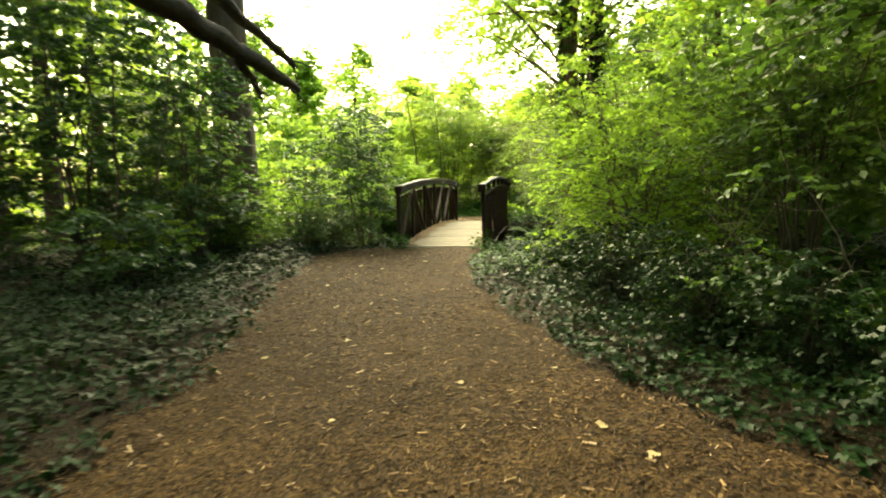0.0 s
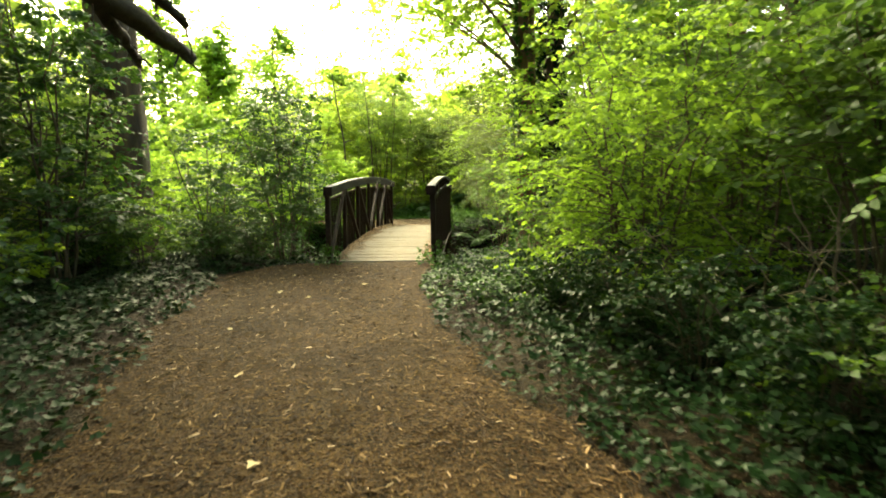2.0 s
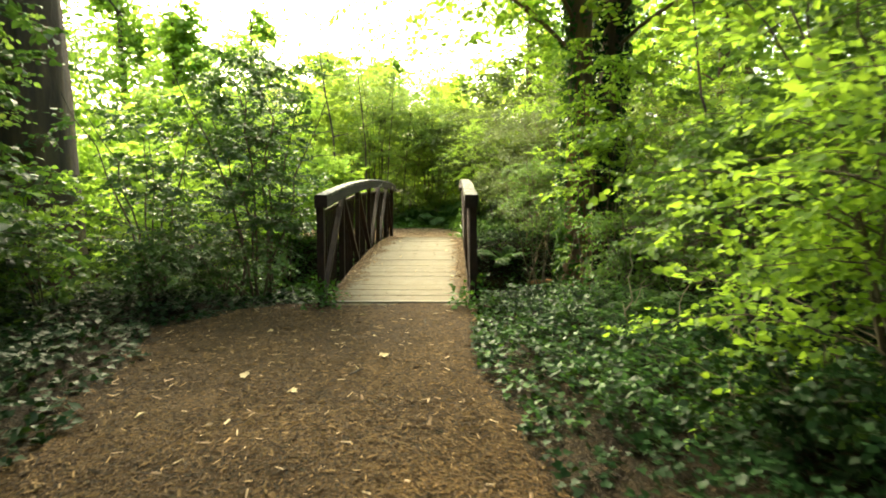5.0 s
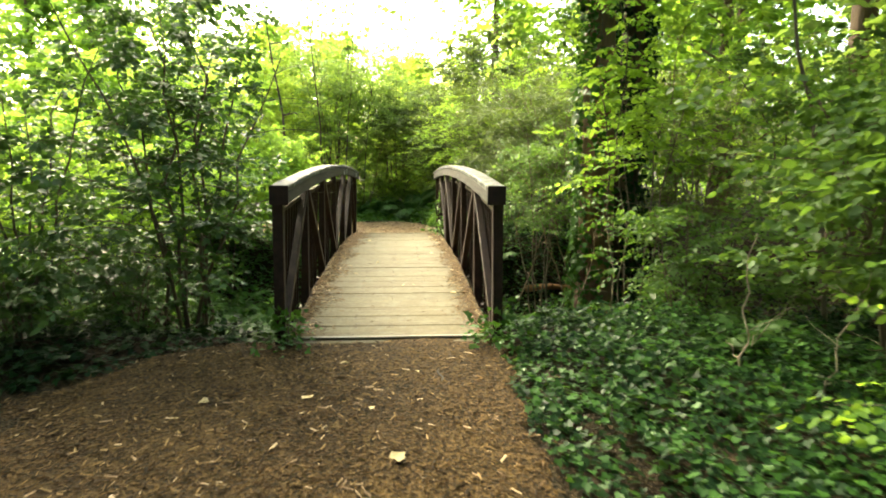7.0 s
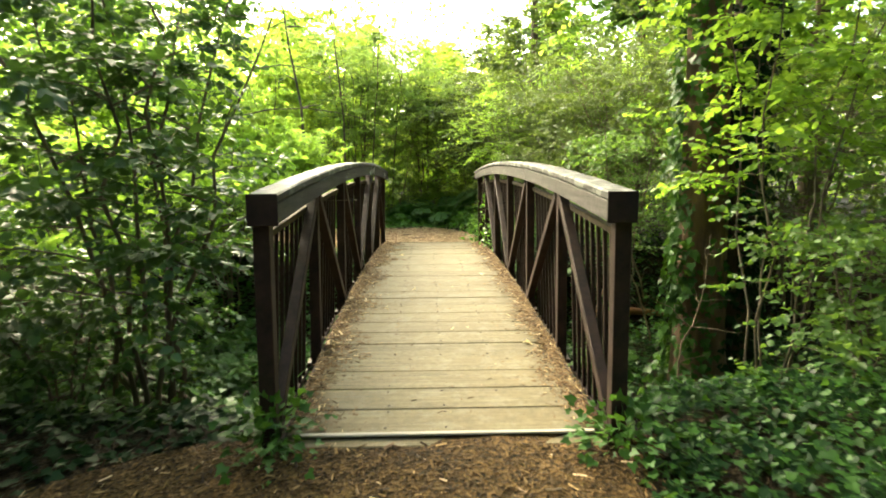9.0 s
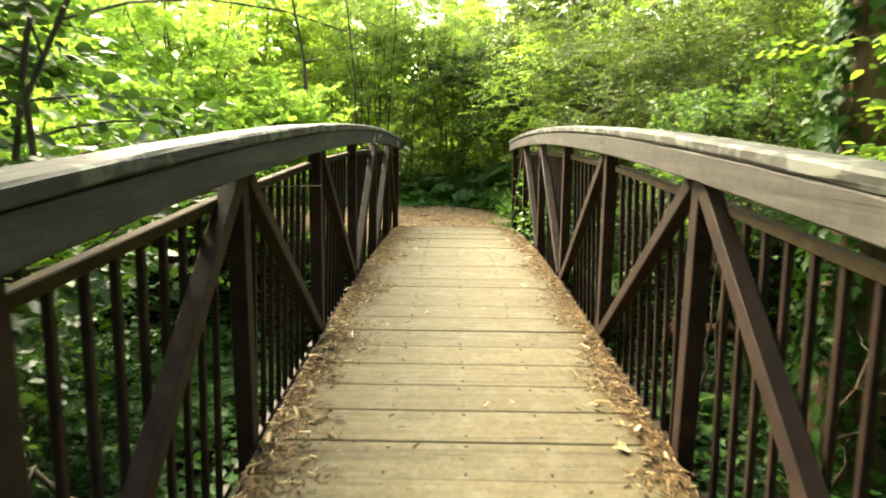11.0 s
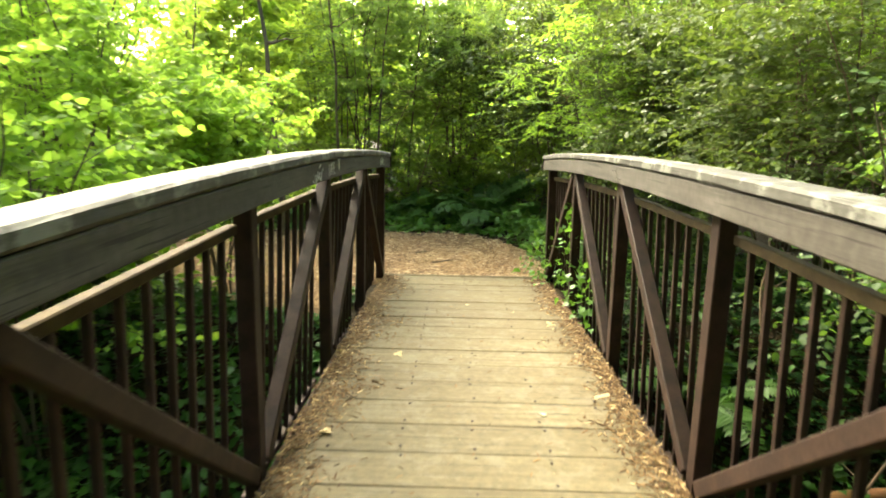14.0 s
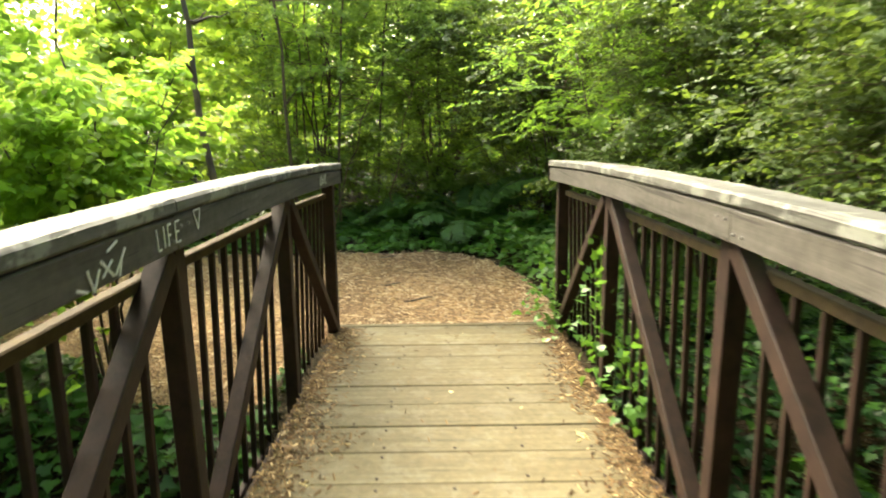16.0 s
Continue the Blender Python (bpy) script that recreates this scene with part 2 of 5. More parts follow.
# ---- mesh helpers ----
def obj_np(name, verts, faces, mat, parent=None, label="", smooth=False):
    """A mesh object from numpy vertices and faces, all faces having the same number of corners."""
    verts, faces = np.asarray(verts, np.float32), np.asarray(faces, np.int32)
    me = bpy.data.meshes.new(name)
    k = faces.shape[1]
    me.vertices.add(len(verts))
    me.vertices.foreach_set("co", verts.ravel())
    me.loops.add(faces.size)
    me.loops.foreach_set("vertex_index", faces.ravel())
    me.polygons.add(len(faces))
    me.polygons.foreach_set("loop_start", np.arange(0, faces.size, k, dtype=np.int32))
    if smooth:
        me.polygons.foreach_set("use_smooth", np.ones(len(faces), bool))
    me.update(calc_edges=True)
    me.materials.append(mat)
    ob = new(name, me)
    if parent is not None:
        ob.parent = parent
    if label:
        tagged(ob, label)
    return ob


def part(name, bm, mat, parent, label=""):
    me = bpy.data.meshes.new(name)
    bm.to_mesh(me)
    bm.free()
    me.materials.append(mat)
    ob = new(name, me)
    if parent is not None:
        ob.parent = parent
    if label:
        tagged(ob, label)
    return ob


def base(name, x, y, z, label, category, group="", kind=""):
    e = new(name)
    e.location = (x, y, z)
    e.empty_display_size = 0.2
    return tagged(e, label, category, group, kind)


def unit(a):
    return a / np.maximum(np.linalg.norm(a, axis=-1, keepdims=True), 1e-9)


def tube(pts, radii, sides=6):
    """Vertices and quads of a tapered tube along points."""
    pts, radii = np.asarray(pts, float), np.asarray(radii, float)
    d = unit(np.gradient(pts, axis=0))
    ref = np.array([0.31, 0.95, 0.05]) if abs(d[0][2]) > 0.8 else np.array([0, 0, 1.0])
    u = unit(np.cross(d, ref))
    v = np.cross(d, u)
    a = np.linspace(0, 2 * np.pi, sides, endpoint=False)
    ring = u[:, None] * np.cos(a)[None, :, None] + v[:, None] * np.sin(a)[None, :, None]
    V = (pts[:, None] + ring * radii[:, None, None]).reshape(-1, 3)
    n = len(pts)
    i, j = np.meshgrid(np.arange(n - 1), np.arange(sides), indexing="ij")
    a0, a1 = i * sides + j, i * sides + (j + 1) % sides
    F = np.stack([a0, a1, a1 + sides, a0 + sides], -1).reshape(-1, 4)
    return V, F


def joined(pieces):
    Vs, Fs, o = [], [], 0
    for V, F in pieces:
        Vs.append(V), Fs.append(F + o)
        o += len(V)
    return np.concatenate(Vs), np.concatenate(Fs)


# leaf outlines: x across, y along, z fold; and their faces
OVATE = (np.array([(0, 0, 0), (0.34, 0.28, 0.07), (0.28, 0.68, 0.05), (0, 1, -0.08), (-0.28, 0.68, 0.05), (-0.34, 0.28, 0.07)]), np.array([(0, 1, 2, 3), (0, 3, 4, 5)]))
LANCE = (np.array([(0, 0, 0), (0.22, 0.3, 0.04), (0.18, 0.65, 0.02), (0, 1, -0.1), (-0.18, 0.65, 0.02), (-0.22, 0.3, 0.04)]), np.array([(0, 1, 2, 3), (0, 3, 4, 5)]))
LOBED = (np.array([(0, 0, 0), (0.34, -0.12, 0.03), (0.52, 0.32, 0.05), (0.25, 0.48, 0.03), (0, 1, -0.07), (-0.25, 0.48, 0.03), (-0.52, 0.32, 0.05), (-0.34, -0.12, 0.03)]), np.array([(0, 1, 2, 3, 4), (0, 4, 5, 6, 7)]))
RHOMB = (np.array([(0, 0, 0), (0.36, 0.45, 0.08), (0, 1, -0.06), (-0.36, 0.45, 0.08)]), np.array([(0, 1, 2, 3)]))


def leaves(pos, way, up, size, outline):
    shape, faces = outline
    way = unit(way)
    right = unit(np.cross(way, up))
    nrm = np.cross(right, way)
    V = pos[:, None] + size[:, None, None] * (shape[None, :, 0:1] * right[:, None] + shape[None, :, 1:2] * way[:, None] + shape[None, :, 2:3] * nrm[:, None])
    F = (np.arange(len(pos)) * len(shape))[:, None, None] + faces[None]
    return V.reshape(-1, 3), F.reshape(-1, faces.shape[1])


def sprays(rng, tp, td, tl, count, size, outline, tilt=0.35, sag=0.25):
    """Leaves in two ranks along twigs that start at tp, run along td and are tl long."""
    n = len(tp)
    f = (np.arange(count) + 0.6) / count
    side = unit(np.cross(td, np.array([0, 0, 1.0])) + 1e-6)
    sgn = np.where(np.arange(count) % 2 == 0, 1.0, -1.0)
    pos = tp[:, None] + td[:, None] * (tl[:, None, None] * f[None, :, None])
    pos[..., 2] -= 0.25 * sag * tl[:, None] * f[None] ** 2
    a = rng.uniform(0.6, 1.15, (n, count))
    way = td[:, None] * np.cos(a)[..., None] + side[:, None] * (sgn * np.sin(a))[..., None]
    way[..., 2] -= sag * rng.uniform(0.2, 1.4, (n, count))
    up = np.array([0, 0, 1.0]) + rng.normal(0, tilt, (n, count, 3))
    sz = size * rng.uniform(0.6, 1.25, (n, count))
    return leaves(pos.reshape(-1, 3), way.reshape(-1, 3), up.reshape(-1, 3), sz.ravel(), outline)


def bezier(p0, p1, p2, t):
    t = np.asarray(t)[:, None]
    return (1 - t) ** 2 * p0 + 2 * t * (1 - t) * p1 + t ** 2 * p2


def plant(name, x, y, seed, label, category, height, spread, stems, branches, twigs, leaf, mat, outline=OVATE, count=9, twig=0.35,
          bare=0.2, radius=0.02, bark=None, z=None, lean=(0, 0), rise=(-0.1, 0.65), group="", sag=0.35, tilt=0.95, reach=(0.45, 1.05), stem_name="stem", sides=6):
    """A shrub or tree: curved stems, side branches, twigs and leaves. Stems are parts, the leaves make the crown."""
    rng = np.random.default_rng(seed)
    top = base(name, x, y, ground_z(x, y) if z is None else z, label, category, group)
    leaf, radius, twigs = leaf * 1.3, radius * 0.75, int(twigs * 1.55)
    if y > 21 and outline is not LANCE:
        outline, leaf, twigs = RHOMB, leaf * 0.9, int(twigs * 1.5)
    tp, td, tl = [], [], []
    for s in range(stems):
        az = 2 * np.pi * (s + rng.uniform(-0.3, 0.3)) / stems
        out = spread * (rng.uniform(0.25, 0.7) if stems > 1 else rng.uniform(0, 0.12))
        h = height * rng.uniform(0.75, 1.0)
        end = np.array([np.cos(az) * out + lean[0], np.sin(az) * out + lean[1], h])
        foot = np.array([np.cos(az), np.sin(az), 0]) * (0.06 * spread if stems > 1 else 0) + np.array([0, 0, -0.12])
        ctrl = np.array([end[0] * 0.25, end[1] * 0.25, h * 0.55]) + rng.normal(0, 0.05 * spread, 3)
        tt = np.linspace(0, 1, 9)
        line = bezier(foot, ctrl, end, tt)
        line[1:-1] += rng.normal(0, 0.012 * height, (7, 3)) * (1, 1, 0.3)
        pieces = [tube(line, radius * (1 - 0.82 * tt) + 0.002, sides)]
        for b in range(branches):
            t = bare + (1 - bare) * ((b + rng.uniform(0, 1)) / branches)
            i = min(int(t * 8), 7)
            p = line[i] + (line[i + 1] - line[i]) * (t * 8 - i)
            baz = rng.uniform(0, 2 * np.pi)
            ln = spread * rng.uniform(*reach) * (1.15 - 0.55 * t)
            d = np.array([np.cos(baz), np.sin(baz), rng.uniform(*rise)])
            d /= np.linalg.norm(d)
            e = p + d * ln
            c = p + d * ln * 0.5 + np.array([0, 0, 0.12 * ln])
            q = np.linspace(0, 1, 5)
            bl = bezier(p, c, e - np.array([0, 0, 0.1 * ln]), q)
            r0 = radius * (1 - 0.8 * t) * 0.5 + 0.0015
            pieces.append(tube(bl, r0 * (1 - 0.75 * q), 4))
            f = rng.uniform(0.15, 1.0, twigs)
            k = np.minimum((f * 4).astype(int), 3)
            pp = bl[k] + (bl[k + 1] - bl[k]) * (f * 4 - k)[:, None]
            ta = baz + rng.normal(0, 0.9, twigs)
            dd = unit(np.stack([np.cos(ta), np.sin(ta), rng.uniform(-0.6, 0.55, twigs)], -1))
            tp.append(pp), td.append(dd), tl.append(twig * rng.uniform(0.5, 1.2, twigs))
        V, F = joined(pieces)
        obj_np(stem_name, V, F, bark or TWIG, top, smooth=True)
    tp, td, tl = np.concatenate(tp), np.concatenate(td), np.concatenate(tl)
    V, F = sprays(rng, tp, td, tl, count, leaf, outline, tilt, sag)
    # twigs that hung over the footbridge are cut back
    c = V[F].mean(1) + np.array(top.location)
    F = F[~((c[:, 0] > -3.22) & (c[:, 0] < -1.02) & (c[:, 1] > 12.6) & (c[:, 1] < 21.2) & (c[:, 2] < 3.5))]
    obj_np("crown", V, F, mat, top)
    return top


# ---- the lie of the land ----
def smooth(a, b, v):
    t = np.clip((np.asarray(v, float) - a) / (b - a), 0, 1)
    return t * t * (3 - 2 * t)


def wavy(x, y):
    return 0.5 * np.sin(1.3 * x + 0.7 * y) + 0.3 * np.sin(2.9 * x - 2.3 * y + 1) + 0.2 * np.sin(5.3 * y + 4.1 * x + 2)


YL = np.array([-9, -2, 2.2, 3.6, 4.5, 5.5, 7.0, 8.2, 9.2, 10.6, 12.0, 12.3, 12.6, 12.95, 13.15, 13.3])
XLE = np.array([-1.0, -1.4, -1.9, -2.15, -2.4, -2.5, -2.9, -3.4, -3.65, -3.95, -4.35, -4.2, -4.0, -3.6, -3.2, -3.1])
YR = np.array([-9, -2, 2.2, 3.3, 4.15, 4.9, 6.15, 7.3, 8.7, 10.1, 11.8, 12.5, 13.3])
XRE = np.array([3.6, 3.2, 2.9, 2.3, 1.5, 0.78, 0.16, -0.38, -0.83, -1.17, -1.38, -1.2, -1.0])


def path_left(y):
    return np.interp(y, YL, XLE) + 0.07 * np.sin(4.1 * np.asarray(y)) + 0.05 * np.sin(9.7 * np.asarray(y) + 1)


def path_right(y):
    return np.interp(y, YR, XRE) + 0.06 * np.sin(3.7 * np.asarray(y) + 2) + 0.04 * np.sin(10.3 * np.asarray(y))


def far_edge(x):
    return np.interp(x, [-14, -6, -3.4, -2.2, -1.6, -1.3, -1.15], [22.6, 23.1, 23.35, 23.3, 22.95, 22.1, 21.0]) + 0.05 * np.sin(5 * np.asarray(x))


def near_edge(x):
    return np.interp(x, [-14, -6, -4.6, -4.0, -3.2, -3.06, -1.0], [20.6, 20.8, 20.2, 19.6, 19.4, 20.6, 20.6])


def on_path(x, y, pad=0.0):
    x, y = np.asarray(x, float), np.asarray(y, float)
    a = (y < 13.1) & (x > path_left(y) - pad) & (x < path_right(y) + pad)
    b = (x < -1.15 + pad) & (y > near_edge(x) - pad) & (y < far_edge(x) + pad)
    c = (x > -3.05 - pad) & (x < -1.18 + pad) & (y > 12.8) & (y < 20.9)
    return a | b | c


def ground_z(x, y):
    """The ground's height: a hollow crossed by the bridge, soft bumps beside the path."""
    x, y = np.asarray(x, float), np.asarray(y, float)
    hollow = smooth(13.2, 15.0, y) * (1 - smooth(17.6, 19.3, y)) * (1 - 0.5 * smooth(4, 12, np.abs(x + 2)))
    bumps = 0.05 * wavy(x, y) + 0.04
    d1 = np.where(y < 13.2, np.maximum(path_left(y) - x, x - path_right(y)), 1.0)
    flat = smooth(0.0, 0.7, d1)
    inside = (y > 19.0) & (x < -0.8)
    flat = np.where(inside, np.minimum(flat, smooth(0, 0.6, np.maximum(y - far_edge(x), near_edge(x) - y))), flat)
    z = bumps * flat - 0.95 * hollow
    z = np.where((d1 < 0) & (y < 13.2), -0.03 + 0.02 * smooth(12.0, 12.95, y), z)
    return np.where(inside & (y < far_edge(x)) & (y > near_edge(x)), -0.03, z)


gx = np.concatenate([[-900, -300, -120, -60, -35, -24], np.arange(-17, 10.01, 0.24), [13, 18, 26, 40, 70, 130, 300, 900]])
gy = np.concatenate([[-900, -300, -100, -40, -20, -12], np.arange(-7, 34.01, 0.24), [38, 45, 60, 90, 150, 300, 900]])
GX, GY = np.meshgrid(gx, gy, indexing="ij")
GZ = ground_z(GX, GY)
gi, gj = np.meshgrid(np.arange(len(gx) - 1), np.arange(len(gy) - 1), indexing="ij")
g0 = gi * len(gy) + gj
ground = obj_np("ground", np.stack([GX, GY, GZ], -1).reshape(-1, 3), np.stack([g0, g0 + len(gy), g0 + len(gy) + 1, g0 + 1], -1).reshape(-1, 4), SOIL, smooth=True)
tagged(ground, "dark woodland soil under leaf litter and ivy", "ground", kind="structure")


def strip(name, ys, left, right, mat, label, rows=28):
    """A mulch surface between two edges, lightly domed and lumpy, its rim sunk in the soil."""
    Y = np.repeat(ys[:, None], rows + 1, 1)
    s = np.linspace(0, 1, rows + 1)[None]
    X = left[:, None] * (1 - s) + right[:, None] * s
    Z = 0.03 * smooth(12.0, 12.95, Y) + 0.012 * np.sin(np.pi * s) + 0.012 * wavy(2.3 * X, 2.1 * Y) + 0.007 * wavy(9 * X, 8 * Y)
    Z[:, 0] = Z[:, -1] = -0.06
    k = len(ys)
    i, j = np.meshgrid(np.arange(k - 1), np.arange(rows), indexing="ij")
    a = i * (rows + 1) + j
    ob = obj_np(name, np.stack([X, Y, Z], -1).reshape(-1, 3), np.stack([a, a + 1, a + rows + 2, a + rows + 1], -1).reshape(-1, 4), mat, smooth=True)
    return tagged(ob, label, "path", kind="structure")


ys = np.arange(-9, 13.12, 0.1)
strip("path", ys, path_left(ys) - 0.45 + 0.35 * smooth(11.0, 12.0, ys), path_right(ys) + 0.12, MULCH, "brown bark mulch footpath leading to the bridge")
xs = np.arange(-14, -1.14, 0.1)
V2 = strip("path", xs, near_edge(xs) - 0.1, far_edge(xs) + 0.1, PALE_MULCH, "pale wood chip path beyond the bridge")
co = np.empty(len(V2.data.vertices) * 3, np.float32)
V2.data.vertices.foreach_get("co", co)
co = co.reshape(-1, 3)[:, [1, 0, 2]].copy()
V2.data.vertices.foreach_set("co", co.ravel())
V2.data.flip_normals()

# ---- the footbridge ----
BY0, BAY, BAYS = 12.99, 1.288, 6
BYM = BY0 + BAY * BAYS / 2
HALF = BAY * BAYS / 2
IN_L, IN_R = -2.94, -1.27          # inner faces of the posts
BMID = (IN_L + IN_R) / 2


def deck_z(y):
    return 0.215 - np.where(np.asarray(y) < BYM, 0.16, 0.19) * ((y - BYM) / HALF) ** 2


def rail_z(y):
    return 1.3 - 0.15 * ((y - BYM) / HALF) ** 2


def beam_bm(p, q, w, h, bevel=0.004, up=(0, 0, 1)):
    """A bevelled square bar from p to q, w wide and h high."""
    p, q = Vector(p), Vector(q)
    d = q - p
    bm = bmesh.new()
    bmesh.ops.create_cube(bm, size=1)
    bmesh.ops.scale(bm, vec=(w, h, d.length), verts=bm.verts)
    zed = d.normalized()
    xed = Vector(up).cross(zed)
    xed = xed.normalized() if xed.length > 1e-4 else Vector((1, 0, 0))
    yed = zed.cross(xed)
    m = Matrix((xed, yed, zed)).transposed().to_4x4()
    m.translation = (p + q) / 2
    bmesh.ops.transform(bm, matrix=m, verts=bm.verts)
    bmesh.ops.bevel(bm, geom=bm.edges[:], offset=bevel, segments=1, affect='EDGES')
    return bm


def arched(y0, y1, xa, xb, low, high, steps, bevel=0.008, seed=0, wear=0.0):
    """A board bent along the bridge between two heights (functions of y)."""
    rng = np.random.default_rng(seed)
    bm = bmesh.new()
    rings = []
    b = bevel
    for y in np.linspace(y0, y1, steps + 1):
        zl, zh = low(y), high(y)
        jit = rng.normal(0, wear, 8)
        sec = [(xa + b, zl), (xb - b, zl), (xb, zl + b), (xb, zh - b), (xb - b, zh), (xa + b, zh), (xa, zh - b), (xa, zl + b)]
        rings.append([bm.verts.new((px + jit[i] * 0.7, y, pz + jit[i])) for i, (px, pz) in enumerate(sec)])
    for r0, r1 in zip(rings, rings[1:]):
        for i in range(8):
            bm.faces.new((r0[i], r0[(i + 1) % 8], r1[(i + 1) % 8], r1[i]))
    bm.faces.new(rings[0][::-1])
    bm.faces.new(rings[-1])
    bmesh.ops.recalc_face_normals(bm, faces=bm.faces)
    return bm


bridge = base("footbridge", 0, 0, 0, "arched footbridge with brown steel truss railings and plank deck", "bridge")
for sx, foot in ((-1, IN_L), (1, IN_R)):
    face = foot - sx * 0.014          # the posts lean in towards their tops
    mid = face + sx * 0.036
    # boards of the handrail: side boards inside the posts, a cap on top, each in three lengths
    cuts = [BY0 - 0.02, BY0 + 2.46, BY0 + 5.05, BY0 + BAY * BAYS + 0.1]
    for n, (a, b) in enumerate(zip(cuts, cuts[1:])):
        lo_x, hi_x = sorted((face - sx * 0.002, face - sx * 0.042))
        part("handrail_side", arched(a + 0.002, b - 0.002, lo_x, hi_x, lambda y: rail_z(y), lambda y: rail_z(y) + 0.098, 12, 0.005, n, 0.0006), FASCIA, bridge, "brown-grey weathered timber board")
        lo_x, hi_x = sorted((face - sx * 0.05, face + sx * 0.092))
        part("handrail_cap", arched(a + 0.002, b - 0.002, lo_x, hi_x, lambda y: rail_z(y) + 0.103, lambda y: rail_z(y) + 0.147, 14, 0.009, n + 9, 0.0014), CAP, bridge, "silver-grey weathered timber cap with lichen")
    for k in range(BAYS + 1):
        y = BY0 + BAY * k + (0.048 if k == 0 else 0.0)
        w = 0.08 if k in (0, BAYS) else 0.068
        xp = face + sx * w / 2
        part("post", beam_bm((xp + sx * 0.016, y, deck_z(y) - 0.2), (xp, y, rail_z(y) + 0.1), w, w), STEEL, bridge)
    for a, b in ((1, 0), (1, 2), (2, 3), (4, 3), (5, 4), (5, 6)):
        s = 1 if b > a else -1
        ya, yb = BY0 + BAY * a + s * 0.05, BY0 + BAY * b - s * 0.06
        part("brace", beam_bm((mid - sx * 0.012, ya, rail_z(ya) - 0.02), (mid + sx * 0.002, yb, deck_z(yb) + 0.03), 0.062, 0.062, up=(1, 0, 0)), STEEL, bridge)
    for k in range(BAYS):
        y0, y1 = BY0 + BAY * k + 0.05, BY0 + BAY * (k + 1) - 0.05
        xo = mid + sx * 0.03
        part("upper_rail", beam_bm((xo, y0, rail_z(y0) - 0.085), (xo, y1, rail_z(y1) - 0.085), 0.038, 0.036), STEEL_LIT, bridge, "mossy brown steel rail in a lit tone")
        part("lower_rail", beam_bm((xo + sx * 0.055, y0, deck_z(y0) - 0.15), (xo + sx * 0.055, y1, deck_z(y1) - 0.15), 0.03, 0.03), STEEL, bridge)
        for i in range(9):
            y = y0 + (y1 - y0) * (i + 0.8) / 9.6
            part("baluster", beam_bm((xo + sx * 0.05, y, deck_z(y) - 0.15), (xo, y, rail_z(y) - 0.1), 0.021, 0.021, 0.002), STEEL, bridge)
    lo_x, hi_x = sorted((face - sx * 0.052, face + sx * 0.094))
    for ye in (BY0 - 0.026, BY0 + BAY * BAYS + 0.106):
        part("end_plate", beam_bm((lo_x, ye, rail_z(ye) + 0.074), (hi_x, ye, rail_z(ye) + 0.074), 0.008, 0.15, 0.003), STEEL, bridge, "dark brown steel plate closing the handrail's end")
    part("bottom_chord", arched(BY0 - 0.02, BY0 + BAY * BAYS + 0.06, *sorted((foot - sx * 0.035, foot + sx * 0.02)), lambda y: deck_z(y) - 0.3, lambda y: deck_z(y) - 0.13, 24), STEEL, bridge)
    part("deck_edge", arched(BY0 - 0.02, BY0 + BAY * BAYS + 0.04, *sorted((foot - sx * 0.014, foot - sx * 0.03)), lambda y: deck_z(y) - 0.06, lambda y: deck_z(y) + 0.014, 24, 0.003), STEEL, bridge)
    # bolt heads on the side board near the joints
    for yj in cuts[1:3]:
        for dy in (-0.07, -0.025, 0.03, 0.08):
            bm = bmesh.new()
            bmesh.ops.create_cone(bm, cap_ends=True, segments=8, radius1=0.006, radius2=0.004, depth=0.005)
            bmesh.ops.transform(bm, matrix=Matrix.Translation((face - sx * 0.0445, yj + dy, rail_z(yj) + 0.03 + 0.035 * (dy > 0))) @ pose(0, 0, 0, 0, -90 * sx, 0), verts=bm.verts)
            part("bolt", bm, DARKMETAL, bridge)

# the deck's boards, each a little uneven
PITCH, DECK0, nboards = 0.2475, 13.0925, 31
rngp = np.random.default_rng(5)
bm = bmesh.new()
bmesh.ops.create_cube(bm, size=1)
bmesh.ops.scale(bm, vec=(1.61, PITCH - 0.0008, 0.042), verts=bm.verts)
bmesh.ops.bevel(bm, geom=bm.edges[:], offset=0.004, segments=1, affect='EDGES')
board = part("plank", bm, DECK, bridge)
for i in range(nboards):
    ob = board if i == 0 else new("plank", board.data)
    ob.parent = bridge
    y = DECK0 + PITCH * (i + 0.5)
    slope = math.degrees(math.atan(-2 * (0.16 if y < BYM else 0.19) * (y - BYM) / HALF ** 2))
    ob.matrix_basis = pose(BMID + rngp.normal(0, 0.004), y, float(deck_z(y)) - 0.021 + rngp.normal(0, 0.0018), slope + rngp.normal(0, 0.3), 0, rngp.normal(0, 0.12))
for y, z, wide in ((13.03, -0.004, 0.1), (20.80, -0.022, 0.05)):
    part("sill_board", beam_bm((-2.98, y, z), (-1.23, y, z), wide, 0.09, 0.006), DECK, bridge, "worn timber end board")
# a pale strip paints the light caught by the deck's front edge
part("nosing", beam_bm((-2.88, 13.076, 0.06), (-1.33, 13.076, 0.06), 0.03, 0.014, 0.004), LIT_EDGE, bridge, "front edge of the first board, pale as if lit")
